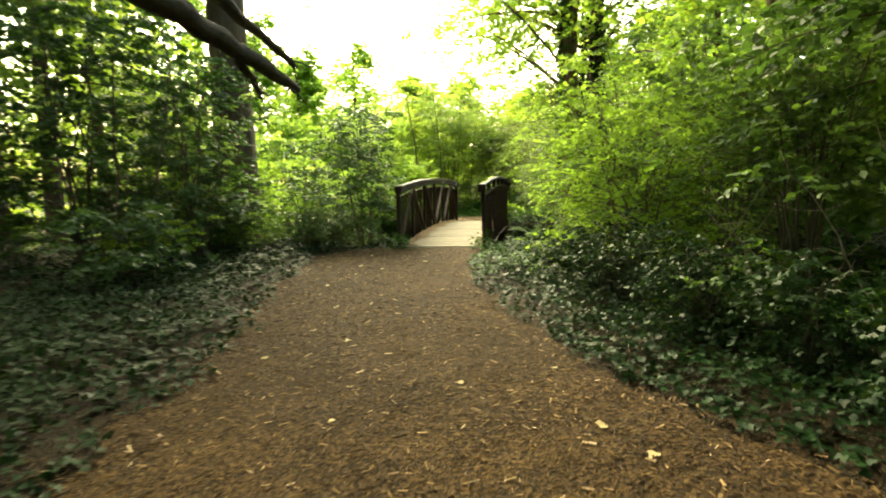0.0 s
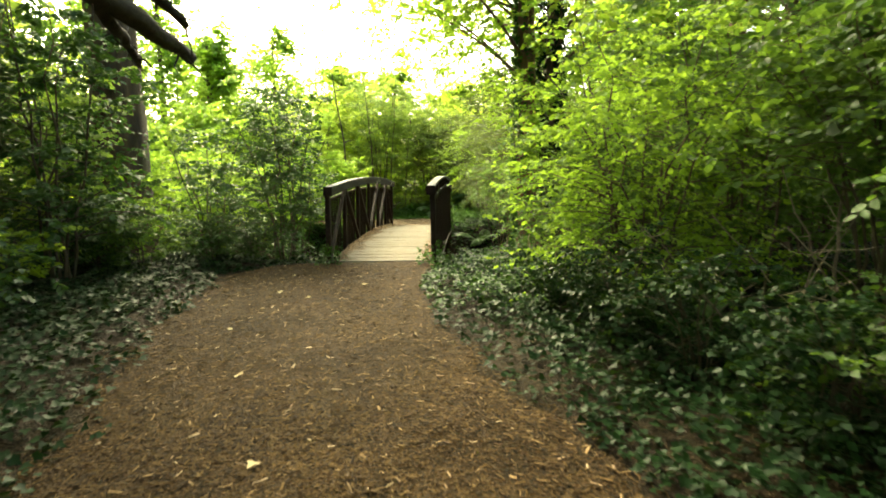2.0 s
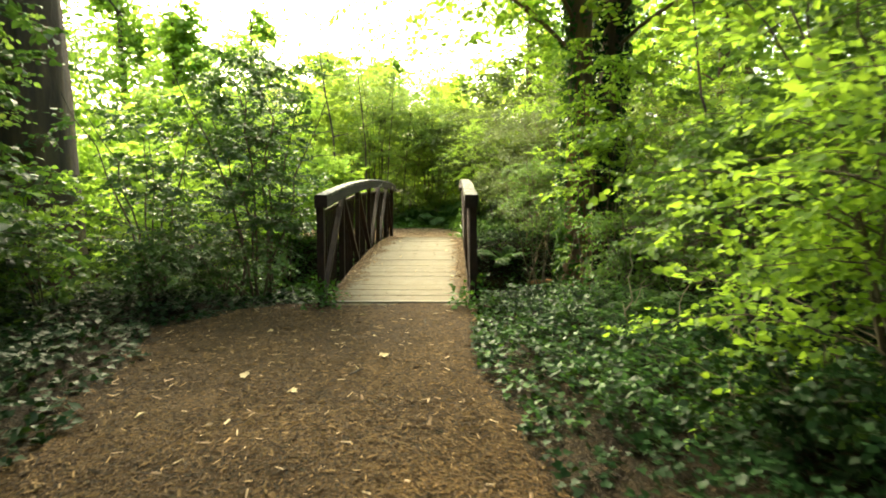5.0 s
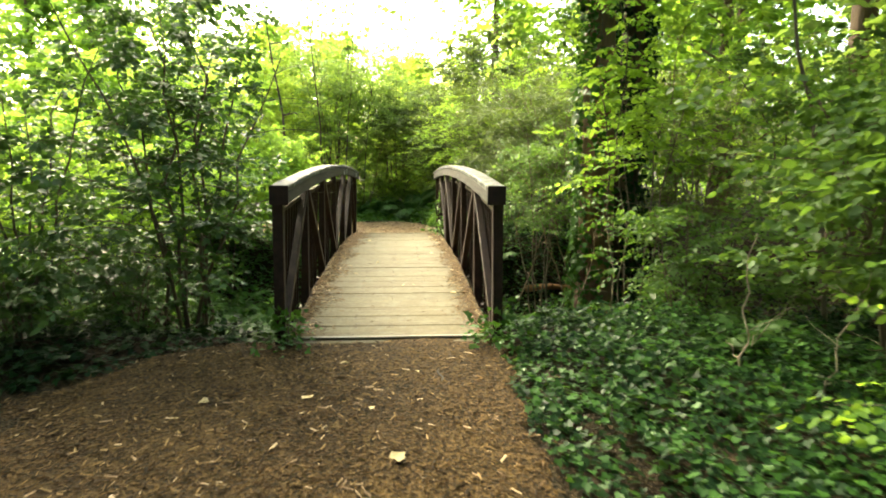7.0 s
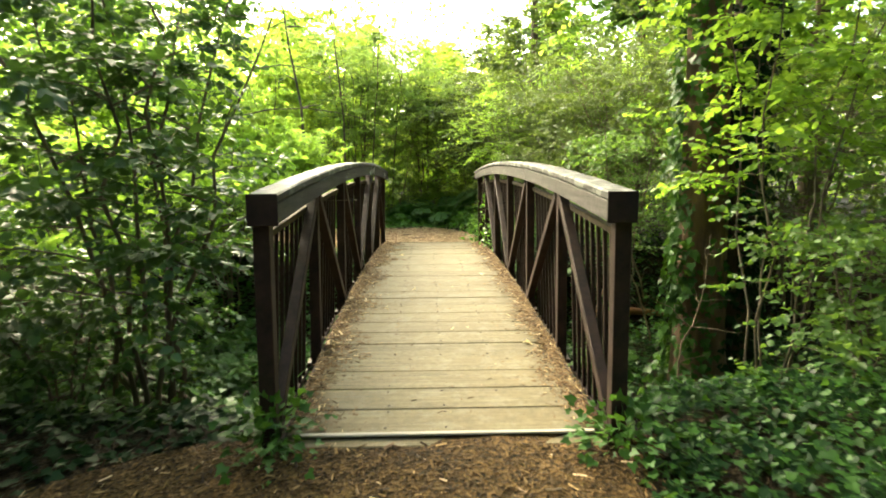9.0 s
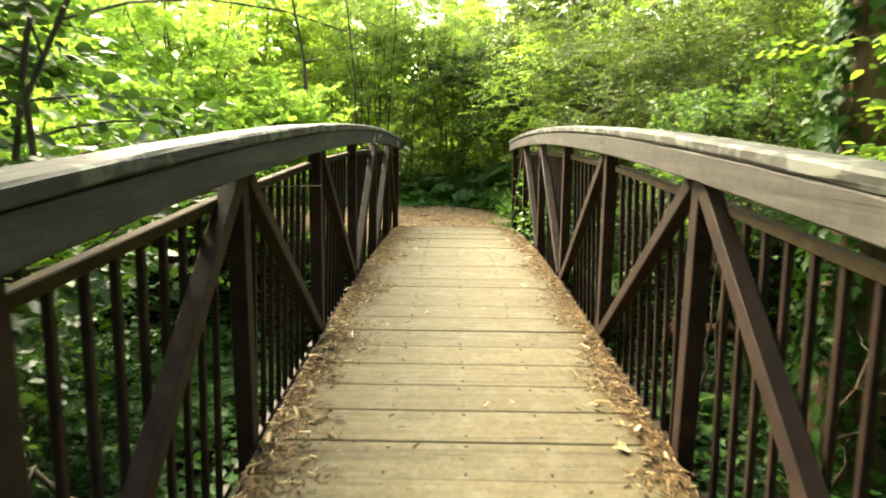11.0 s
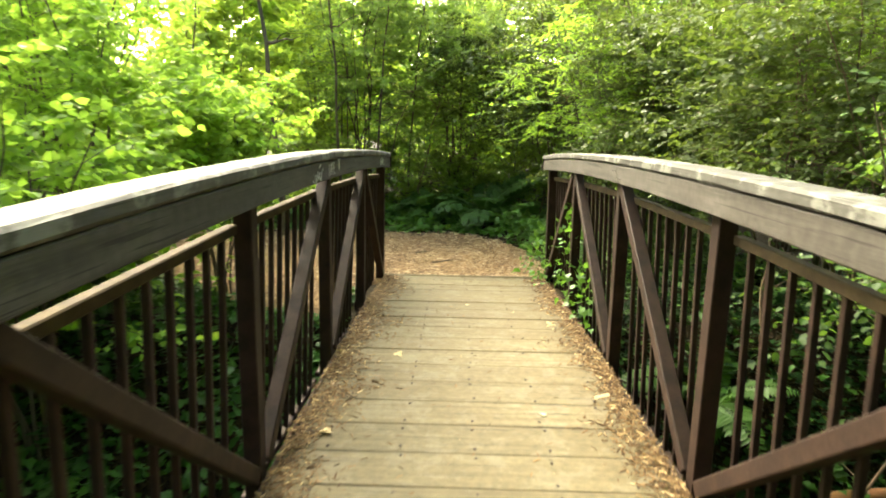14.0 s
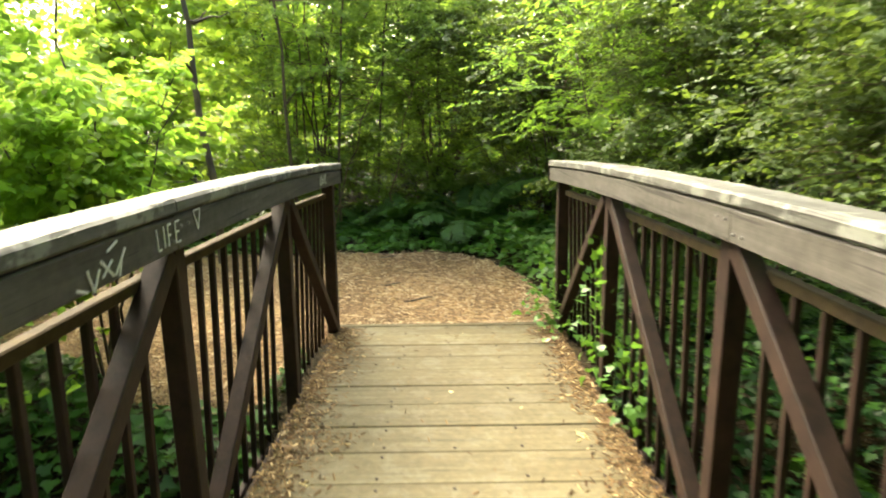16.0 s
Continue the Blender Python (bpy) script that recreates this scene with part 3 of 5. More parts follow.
# screw heads, two to a board over each joist
screw_mesh = None
for i in range(nboards):
    for fx in (-2.74, -2.42, -2.1, -1.78, -1.47):
        for off in (-0.085, 0.085):
            if rngp.random() < 0.7:
                if screw_mesh is None:
                    bm = bmesh.new()
                    bmesh.ops.create_cone(bm, cap_ends=True, segments=6, radius1=0.0085, radius2=0.006, depth=0.003)
                    ob = part("screw", bm, STEEL, bridge)
                    screw_mesh = ob.data
                else:
                    ob = new("screw", screw_mesh)
                    ob.parent = bridge
                y = DECK0 + PITCH * (i + 0.5) + off + rngp.normal(0, 0.006)
                ob.location = (fx + rngp.normal(0, 0.008), y, float(deck_z(y)) + 0.002)


# scratched marks on the handrail's side board and cap
def stroke(y0, z0, y1, z1, x, parent, w=0.006):
    part("scratch", beam_bm((x, y0, z0), (x, y1, z1), w, 0.0025, 0.0006, up=(1, 0, 0)), CHALK, parent)


def marks(y, z, h, strokes, x):
    for a, b, c, d in strokes:
        stroke(y + a * h, z + b * h, y + c * h, z + d * h, x, bridge, 0.09 * h)


FX = IN_L + 0.0575
yg = 17.92
marks(yg, rail_z(yg) + 0.022, 0.058, [(0, 1, 0, 0), (0, 0, 0.35, 0), (0.7, 1, 0.7, 0), (1.1, 1, 1.1, 0), (1.1, 1, 1.5, 1), (1.1, 0.5, 1.4, 0.5), (1.9, 1, 1.9, 0), (1.9, 1, 2.4, 1), (1.9, 0.5, 2.3, 0.5), (1.9, 0, 2.4, 0)], FX)
marks(yg + 0.24, rail_z(yg) + 0.03, 0.06, [(0, 1, 0.4, 0), (0.4, 0, 0.8, 1), (0, 1, 0.8, 1)], FX)
marks(yg - 0.36, rail_z(yg) + 0.01, 0.075, [(0, 0.2, 0.5, 0), (0.6, 0.6, 0.8, -0.1), (0.8, -0.1, 1.2, 0.5), (1.3, 0.7, 1.9, 0.1), (1.3, 0.2, 1.9, 0.6), (1.7, 0.9, 2.3, 1.1), (2.0, 0.1, 2.7, 0.8), (2.2, 0.0, 2.4, 0.5)], FX)
marks(20.05, rail_z(20.1) + 0.02, 0.06, [(0, 0, 0, 1), (0, 1, 0.4, 0), (0.4, 0, 0.4, 1), (0.9, 0, 0.9, 1), (0.9, 1, 1.4, 0.5), (1.4, 0.5, 0.9, 0), (1.8, 0, 2.1, 1), (2.1, 1, 2.4, 0), (2.8, 0, 2.8, 1), (2.8, 1, 3.2, 0.6), (2.8, 0, 3.2, 0)], FX)

# ---- large trees ----
def big_tree(name, x, y, seed, label, r, height, crown_from, spread, limbs, mat, leaf=0.2, twigs=16, count=8, bark=BARK, lean=(0, 0), outline=RHOMB):
    """A tall tree: flared, furrowed trunk, limbs, and a crown of many leaves."""
    rng = np.random.default_rng(seed)
    z0 = float(ground_z(x, y))
    top = base(name, x, y, z0, label, "tree")
    n, sides = 26, 20
    t = np.linspace(0, 1, n)
    a = np.linspace(0, 2 * np.pi, sides, endpoint=False)
    rad = r * (1 - 0.75 * t) + 0.35 * r * np.exp(-t * height / 0.5)
    fur = 1 + 0.05 * np.sin(7 * a[None] + 3 * np.sin(t[:, None] * 9)) + rng.normal(0, 0.02, (n, sides))
    ax = np.stack([lean[0] * t + 0.05 * r * np.sin(6 * t), lean[1] * t, t * height - 0.3], -1)
    V = ax[:, None] + np.stack([np.cos(a)[None] * rad[:, None] * fur, np.sin(a)[None] * rad[:, None] * fur, np.zeros((n, sides))], -1)
    i, j = np.meshgrid(np.arange(n - 1), np.arange(sides), indexing="ij")
    q = i * sides + j
    q1 = i * sides + (j + 1) % sides
    obj_np("trunk", V.reshape(-1, 3), np.stack([q, q1, q1 + sides, q + sides], -1).reshape(-1, 4), bark, top, smooth=True)
    tp, td, tl, pieces = [], [], [], []
    for k in range(limbs):
        f = crown_from + (1 - crown_from) * (k + rng.uniform(0, 1)) / limbs
        p = np.array([lean[0] * f, lean[1] * f, f * height - 0.3])
        az = rng.uniform(0, 2 * np.pi)
        ln = spread * rng.uniform(0.6, 1.1) * (1.25 - f)
        d = unit(np.array([np.cos(az), np.sin(az), rng.uniform(-0.15, 0.8)]))
        s = np.linspace(0, 1, 6)
        line = bezier(p, p + d * ln * 0.5 + np.array([0, 0, 0.15 * ln]), p + d * ln, s)
        pieces.append(tube(line, (0.13 * r * (1.2 - f) + 0.008) * (1 - 0.8 * s) + 0.004, 5))
        g = rng.uniform(0.25, 1, twigs)
        m = np.minimum((g * 5).astype(int), 4)
        pp = line[m] + (line[m + 1] - line[m]) * (g * 5 - m)[:, None] + rng.normal(0, 0.15 * ln + 0.12, (twigs, 3))
        ta = az + rng.normal(0, 1.1, twigs)
        tp.append(pp), td.append(unit(np.stack([np.cos(ta), np.sin(ta), rng.uniform(-0.7, 0.7, twigs)], -1))), tl.append(rng.uniform(0.4, 1.0, twigs) * (0.45 + 0.14 * ln))
    for V, F in pieces:
        obj_np("limb", V, F, bark, top, smooth=True)
    if pieces:
        V, F = sprays(rng, np.concatenate(tp), np.concatenate(td), np.concatenate(tl), count, leaf * 1.25, outline, 0.8, 0.4)
        obj_np("crown", V, F, mat, top)
    return top


fir = big_tree("conifer_tree", -7.72, 15.2, 11, "massive furrowed brown conifer trunk rising from shrubs", 0.58, 19, 0.4, 4.0, 36, DEEP, 0.17, 30, 9, bark=FIR_BARK)
twin_a = big_tree("ivy_tree", 0.55, 15.9, 12, "slender tree trunk in a lit brown, wrapped in climbing ivy", 0.25, 13, 0.33, 4.6, 34, SUNLIT, 0.11, 44, 9, bark=LIT_BARK, lean=(0.0, 0.6))
twin_b = big_tree("ivy_tree", 0.84, 16.1, 13, "dark tree trunk thick with climbing ivy", 0.22, 14, 0.33, 4.6, 34, BRIGHT, 0.11, 44, 9, bark=FIR_BARK, lean=(0.75, 0.5))


def climbing_ivy(x, y, r, low, high, n, seed, mat, label, lean=(0, 0), height=14, facing=None):
    rng = np.random.default_rng(seed)
    h = low + (high - low) * rng.random(n) ** 1.15
    a = rng.uniform(0, 2 * np.pi, n) if facing is None else rng.normal(facing, 1.0, n)
    keep = (np.sin(3 * a + 2.2 * h) + np.sin(1.7 * h + 5 * a)) > -0.9
    h, a = h[keep], a[keep]
    f = h / height
    rr = r * (1 - 0.75 * f) * 1.08 + 0.3 * r * np.exp(-h / 0.5) + np.abs(rng.normal(0, 0.06, len(h)))
    pos = np.stack([np.cos(a) * rr + lean[0] * f, np.sin(a) * rr + lean[1] * f, h], -1)
    outw = np.stack([np.cos(a), np.sin(a), np.zeros_like(a)], -1)
    way = outw * 0.4 + rng.normal(0, 0.35, (len(h), 3)) + np.array([0, 0, -0.75])
    top = base("climbing_ivy", x, y, float(ground_z(x, y)), label, "ivy", kind="stuff")
    V, F = leaves(pos, way, outw + rng.normal(0, 0.3, (len(h), 3)), rng.uniform(0.05, 0.1, len(h)), LOBED)
    obj_np("foliage", V, F, mat, top)
    return top


# the first trunk's ivy is a lighter green, as if lit from the left
climbing_ivy(0.55, 15.9, 0.25, -0.6, 7.0, 3600, 21, IVY_MID, "ivy climbing a tree trunk, coloured light for its sunlit side", (0, 0.6), 14, math.pi * 0.95)
climbing_ivy(0.84, 16.1, 0.26, -0.6, 6.0, 5200, 22, IVY, "dark glossy ivy climbing a tree trunk", (0.75, 0.5), 15)

# the conifer beside the path whose dead limbs hang over it
# its high crown, out of view, is thickened to shade the path
snag = big_tree("conifer_tree", -6.3, 3.4, 14, "tall conifer with dead broken lower limbs over the path", 0.42, 17, 0.36, 7.0, 44, DEEP, 0.34, 60, 9)


def dead_limb(points, r, seed, spurs):
    rng = np.random.default_rng(seed)
    pts = np.array(points, float) - np.array(snag.location)
    t = np.linspace(0, 1, len(pts))
    tt = np.linspace(0, 1, 22)
    line = np.stack([np.interp(tt, t, pts[:, i]) for i in range(3)], -1)
    line[1:-1] = 0.25 * line[:-2] + 0.5 * line[1:-1] + 0.25 * line[2:]
    line += rng.normal(0, 0.02, line.shape)
    pieces = [tube(line, r * (1 - 0.7 * tt ** 1.3) + rng.normal(0, 0.05 * r, 22), 9)]
    for s in range(spurs):
        i = rng.integers(6, 22)
        d = unit(np.array([rng.normal(0, 0.6), rng.normal(0.3, 0.6), rng.normal(-0.5, 0.5)]))
        ln = rng.uniform(0.12, 0.5)
        q = np.linspace(0, 1, 4)
        sp = line[i] + d * ln * q[:, None] + rng.normal(0, 0.02, (4, 3))
        pieces.append(tube(sp, 0.018 * (1 - 0.75 * q), 5))
    V, F = joined(pieces)
    obj_np("dead_limb", V, F, DEADWOOD, snag, "bare dark broken limb with twig stubs", smooth=True)


dead_limb([(-6.15, 3.5, 5.0), (-5.5, 5.4, 4.35), (-4.75, 7.2, 3.85), (-4.45, 8.6, 3.5), (-4.25, 10.0, 3.22), (-4.15, 11.0, 3.0)], 0.25, 31, 26)
dead_limb([(-6.1, 3.6, 5.4), (-5.2, 6.0, 4.9), (-4.5, 8.4, 4.2), (-4.2, 10.0, 3.6), (-4.02, 10.7, 3.32)], 0.15, 32, 20)
dead_limb([(-4.35, 9.2, 3.4), (-4.45, 9.8, 3.15), (-4.55, 10.3, 3.0), (-4.62, 10.65, 2.84)], 0.085, 33, 10)

# ---- shrubs, space by space ----
HL = "dark green holly shrub with sparse glossy leaves and thin grey stems"
plant("holly_shrub", -4.0, 14.0, 41, "multi-stemmed holly with sparse dark glossy leaves beside the bridge", "shrub", 3.6, 1.5, 8, 13, 9, 0.05, HOLLY, OVATE, 7, 0.28, 0.3, 0.024, rise=(-0.1, 0.4), reach=(0.5, 1.0))
plant("holly_shrub", -5.2, 13.6, 42, HL, "shrub", 2.6, 1.5, 6, 8, 5, 0.055, HOLLY, OVATE, 7, 0.28, 0.2, 0.018, reach=(0.4, 0.9))
plant("holly_shrub", -6.4, 11.4, 43, HL, "shrub", 4.6, 1.7, 6, 13, 6, 0.075, HOLLY, OVATE, 7, 0.32, 0.12, 0.03)
plant("holly_shrub", -8.2, 10.6, 44, HL, "shrub", 5.2, 2.0, 7, 14, 6, 0.085, HOLLY, OVATE, 7, 0.36, 0.08, 0.035)
plant("holly_shrub", -9.6, 8.6, 45, HL, "shrub", 5.0, 2.0, 6, 13, 6, 0.085, HOLLY, OVATE, 7, 0.36, 0.06, 0.035)
# this holly takes the lighter MID green, standing for light behind it
plant("holly_shrub", -7.4, 13.0, 46, HL, "shrub", 3.4, 1.6, 6, 10, 6, 0.07, MID, OVATE, 7, 0.32, 0.1, 0.025)
plant("holly_shrub", -5.9, 8.9, 47, "low dark evergreen shrub at the edge of the ivy", "shrub", 1.2, 1.2, 6, 6, 5, 0.07, HOLLY, OVATE, 7, 0.26, 0.05, 0.012)

BS = "bright yellow-green leafy shrub lit from behind"
plant("leafy_shrub", -6.0, 16.8, 51, BS, "shrub", 3.2, 1.7, 9, 11, 8, 0.065, LIME, OVATE, 8, 0.35, 0.1, 0.018)
plant("leafy_shrub", -8.6, 17.6, 52, BS, "shrub", 3.4, 1.9, 9, 11, 8, 0.075, LIME, OVATE, 8, 0.38, 0.08, 0.02)
plant("leafy_shrub", -4.9, 18.2, 53, BS, "shrub", 2.5, 1.3, 6, 9, 7, 0.055, LIME, OVATE, 8, 0.35, 0.4, 0.016)
plant("leafy_shrub", -5.6, 20.0, 54, "bright pale-green thicket of broad soft leaves beside the railing", "shrub", 3.4, 1.6, 10, 11, 10, 0.044, LIME, OVATE, 11, 0.36, 0.1, 0.016)
plant("leafy_shrub", -4.3, 20.0, 55, "bright pale-green shrub with broad soft leaves over the handrail", "shrub", 2.2, 0.95, 8, 10, 8, 0.045, LIME, OVATE, 11, 0.3, 0.42, 0.012)
plant("leafy_shrub", -7.6, 21.6, 56, BS, "shrub", 4.2, 1.9, 8, 11, 7, 0.1, LIME, OVATE, 8, 0.4, 0.1, 0.02)
plant("leafy_shrub", -6.3, 24.8, 57, BS, "shrub", 4.5, 1.9, 8, 12, 7, 0.1, BRIGHT, OVATE, 8, 0.42, 0.1, 0.02)
plant("leafy_shrub", -11.0, 19.5, 58, BS, "shrub", 3.6, 2.2, 7, 10, 7, 0.11, LIME, OVATE, 8, 0.45, 0.08, 0.022)

# LIME and BRIGHT here colour in the light around the conifer's foot
plant("leafy_shrub", -7.0, 13.9, 201, "yellow-green shrub before the conifer's trunk", "shrub", 1.9, 1.2, 6, 8, 5, 0.065, LIME, OVATE, 8, 0.32, 0.1, 0.014)
plant("leafy_shrub", -8.3, 13.6, 202, "green shrub at the conifer's foot", "shrub", 1.7, 1.2, 6, 8, 5, 0.065, BRIGHT, OVATE, 8, 0.32, 0.1, 0.014)
plant("low_shrub", -5.7, 12.3, 203, "low green leafy undergrowth above the ivy", "shrub", 1.0, 0.9, 6, 6, 4, 0.05, DEEP, OVATE, 7, 0.26, 0.1, 0.01)
plant("low_shrub", -6.6, 10.3, 204, "low green leafy undergrowth above the ivy", "shrub", 1.0, 1.0, 6, 6, 4, 0.06, BRIGHT, OVATE, 7, 0.26, 0.1, 0.01)
plant("low_shrub", -4.9, 12.9, 205, "low green leafy undergrowth above the ivy", "shrub", 0.8, 0.7, 6, 5, 4, 0.05, HOLLY, OVATE, 7, 0.24, 0.1, 0.01)
for i, (lx, ly, lh) in enumerate([(-4.5, 13.9, 1.1), (-5.6, 14.4, 1.3), (-6.6, 12.6, 1.3), (-4.9, 15.4, 1.2), (-7.6, 11.6, 1.5), (-8.8, 12.2, 2.2), (-9.8, 10.6, 2.4)]):
    plant("low_shrub", lx, ly, 231 + i, "low dark evergreen undergrowth among the hollies", "shrub", lh, 0.95, 7, 8, 6, 0.045, HOLLY, OVATE, 8, 0.26, 0.08, 0.012)
for i, (lx, ly, lh) in enumerate([(-4.4, 24.9, 1.3), (-3.3, 25.1, 1.5), (-2.3, 25.0, 1.2), (-1.2, 24.9, 1.5), (-0.2, 24.3, 1.4), (0.5, 23.2, 1.3), (-2.8, 26.6, 2.2), (-1.0, 26.8, 2.2), (-4.9, 26.3, 2.0)]):
    plant("low_shrub", lx, ly, 251 + i, "green undergrowth filling the foot of the thicket", "shrub", lh, 0.95, 7, 7, 5, 0.05, MID, OVATE, 8, 0.3, 0.12, 0.01)
plant("holly_shrub", -8.6, 14.3, 261, HL, "shrub", 5.0, 1.7, 6, 14, 8, 0.07, HOLLY, OVATE, 7, 0.34, 0.1, 0.03)
plant("low_shrub", -5.4, 18.9, 209, "low dark undergrowth between the hollow and the chips", "shrub", 0.95, 0.9, 7, 6, 5, 0.055, DEEP, OVATE, 8, 0.26, 0.1, 0.01)
plant("low_shrub", -6.7, 19.0, 210, "low dark undergrowth between the hollow and the chips", "shrub", 1.1, 1.0, 7, 6, 5, 0.06, DEEP, OVATE, 8, 0.28, 0.1, 0.01)
# IVY's near-black green gives these shrubs the shade of the path's right side
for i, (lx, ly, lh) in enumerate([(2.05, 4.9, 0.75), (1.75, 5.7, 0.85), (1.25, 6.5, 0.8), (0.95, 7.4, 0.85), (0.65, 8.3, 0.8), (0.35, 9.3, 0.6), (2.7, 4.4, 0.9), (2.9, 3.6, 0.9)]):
    plant("low_shrub", lx, ly, 211 + i, "low leafy undergrowth behind the ivy edge, coloured dark for its shade", "shrub", lh, 0.62, 7, 6, 5, 0.042, IVY, RHOMB, 8, 0.24, 0.05, 0.008)
for i, (lx, ly) in enumerate([(-8.3, 19.2), (-9.8, 18.9), (-11.2, 18.8)]):
    plant("low_shrub", lx, ly, 221 + i, "low dark undergrowth between the hollow and the chips", "shrub", 1.2, 1.1, 7, 6, 4, 0.075, DEEP, OVATE, 7, 0.28, 0.1, 0.01)
plant("low_shrub", 1.5, 6.6, 206, "low dark leafy undergrowth beside the path", "shrub", 0.6, 0.8, 6, 5, 4, 0.042, DEEP, OVATE, 7, 0.24, 0.1, 0.009)
plant("low_shrub", 2.9, 5.4, 208, "low dark leafy undergrowth beside the path", "shrub", 0.7, 0.7, 6, 6, 4, 0.04, HOLLY, OVATE, 7, 0.24, 0.1, 0.009)

GS = "tangled green shrub of thin stems and layered leaves"
# SUNLIT and DEEP are picked per shrub, lit sprays against shaded depth
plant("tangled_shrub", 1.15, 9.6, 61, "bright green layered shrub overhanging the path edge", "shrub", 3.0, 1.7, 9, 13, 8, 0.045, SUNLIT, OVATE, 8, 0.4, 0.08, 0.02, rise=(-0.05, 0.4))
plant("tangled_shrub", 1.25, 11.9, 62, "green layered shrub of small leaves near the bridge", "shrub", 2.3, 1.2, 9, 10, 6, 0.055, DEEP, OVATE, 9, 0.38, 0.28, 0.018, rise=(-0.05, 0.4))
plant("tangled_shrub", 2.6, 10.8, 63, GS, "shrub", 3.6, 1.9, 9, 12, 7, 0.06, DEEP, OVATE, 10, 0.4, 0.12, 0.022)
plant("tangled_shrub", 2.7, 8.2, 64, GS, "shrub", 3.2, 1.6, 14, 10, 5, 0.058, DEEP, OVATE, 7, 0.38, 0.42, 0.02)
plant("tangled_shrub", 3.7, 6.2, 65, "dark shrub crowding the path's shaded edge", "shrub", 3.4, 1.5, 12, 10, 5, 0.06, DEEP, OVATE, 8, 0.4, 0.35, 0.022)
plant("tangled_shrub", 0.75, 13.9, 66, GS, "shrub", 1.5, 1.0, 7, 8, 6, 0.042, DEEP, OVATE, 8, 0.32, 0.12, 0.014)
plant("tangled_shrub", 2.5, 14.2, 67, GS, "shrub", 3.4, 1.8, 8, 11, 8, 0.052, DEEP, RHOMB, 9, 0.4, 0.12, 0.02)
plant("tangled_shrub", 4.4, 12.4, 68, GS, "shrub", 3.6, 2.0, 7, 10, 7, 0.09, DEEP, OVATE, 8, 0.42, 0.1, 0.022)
plant("tangled_shrub", 0.9, 19.4, 69, "arching green shrub with layered sprays beside the railing", "shrub", 3.0, 1.6, 8, 13, 17, 0.036, OLIVE, RHOMB, 13, 0.42, 0.35, 0.018, rise=(-0.1, 0.3), tilt=0.5)
plant("tangled_shrub", 0.35, 21.6, 70, "arching green shrub with layered sprays", "shrub", 3.4, 1.6, 8, 13, 17, 0.036, OLIVE, RHOMB, 13, 0.42, 0.3, 0.018, rise=(-0.1, 0.3), tilt=0.5)
plant("tangled_shrub", 2.2, 22.6, 71, GS, "shrub", 4.6, 2.2, 12, 11, 6, 0.05, OLIVE, RHOMB, 9, 0.42, 0.3, 0.025, rise=(-0.2, 0.35))
plant("tangled_shrub", 3.0, 18.2, 72, GS, "shrub", 4.4, 2.2, 12, 11, 7, 0.048, OLIVE, RHOMB, 10, 0.42, 0.3, 0.025, rise=(-0.2, 0.35))
plant("tangled_shrub", -0.6, 24.4, 73, GS, "shrub", 3.6, 1.7, 9, 11, 8, 0.055, OLIVE, RHOMB, 10, 0.42, 0.4, 0.018, rise=(-0.2, 0.3), reach=(0.6, 1.2))
plant("tangled_shrub", -2.2, 25.6, 74, "dark green thicket closing the end of the path", "shrub", 4.2, 1.8, 9, 12, 8, 0.055, MID, OVATE, 10, 0.42, 0.38, 0.02, rise=(-0.2, 0.3), reach=(0.6, 1.2))
plant("tangled_shrub", -3.9, 25.2, 75, "thicket of thin upright stems with small leaves", "shrub", 4.8, 1.5, 10, 11, 7, 0.055, MID, OVATE, 10, 0.42, 0.4, 0.022, rise=(-0.2, 0.3), reach=(0.6, 1.2))
plant("tangled_shrub", -5.0, 27.4, 76, GS, "shrub", 5.5, 2.0, 8, 12, 7, 0.11, BRIGHT, OVATE, 8, 0.45, 0.15, 0.03)
plant("tangled_shrub", 0.9, 26.8, 77, GS, "shrub", 5.5, 2.2, 8, 12, 7, 0.11, OLIVE, OVATE, 8, 0.45, 0.1, 0.03)
plant("tangled_shrub", -2.0, 29.0, 78, GS, "shrub", 5.0, 2.3, 8, 12, 7, 0.12, BRIGHT, OVATE, 8, 0.48, 0.1, 0.03)
plant("tangled_shrub", 4.8, 9.0, 79, GS, "shrub", 4.4, 2.0, 7, 12, 7, 0.1, DEEP, OVATE, 8, 0.42, 0.06, 0.025)

# sprays coloured as lit (SUNLIT) or as shaded (DEEP)
plant("tangled_shrub", 0.1, 17.2, 241, "layered sprays of a thin-stemmed shrub beside the ivy trees, in the shaded green", "shrub", 3.0, 1.1, 6, 10, 7, 0.034, DEEP, OVATE, 10, 0.4, 0.5, 0.014, rise=(-0.05, 0.35), tilt=0.5)
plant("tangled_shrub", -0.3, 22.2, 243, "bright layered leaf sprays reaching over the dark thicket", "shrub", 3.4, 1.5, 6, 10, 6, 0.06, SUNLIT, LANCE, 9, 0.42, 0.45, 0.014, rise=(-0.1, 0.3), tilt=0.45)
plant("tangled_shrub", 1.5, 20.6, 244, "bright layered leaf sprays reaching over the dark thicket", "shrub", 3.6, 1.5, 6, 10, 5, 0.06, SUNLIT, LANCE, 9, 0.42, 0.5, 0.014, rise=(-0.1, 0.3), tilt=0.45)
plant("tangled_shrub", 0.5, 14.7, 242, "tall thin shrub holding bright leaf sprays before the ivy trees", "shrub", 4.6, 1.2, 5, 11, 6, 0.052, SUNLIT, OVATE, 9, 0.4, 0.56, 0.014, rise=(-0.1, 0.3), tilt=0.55)
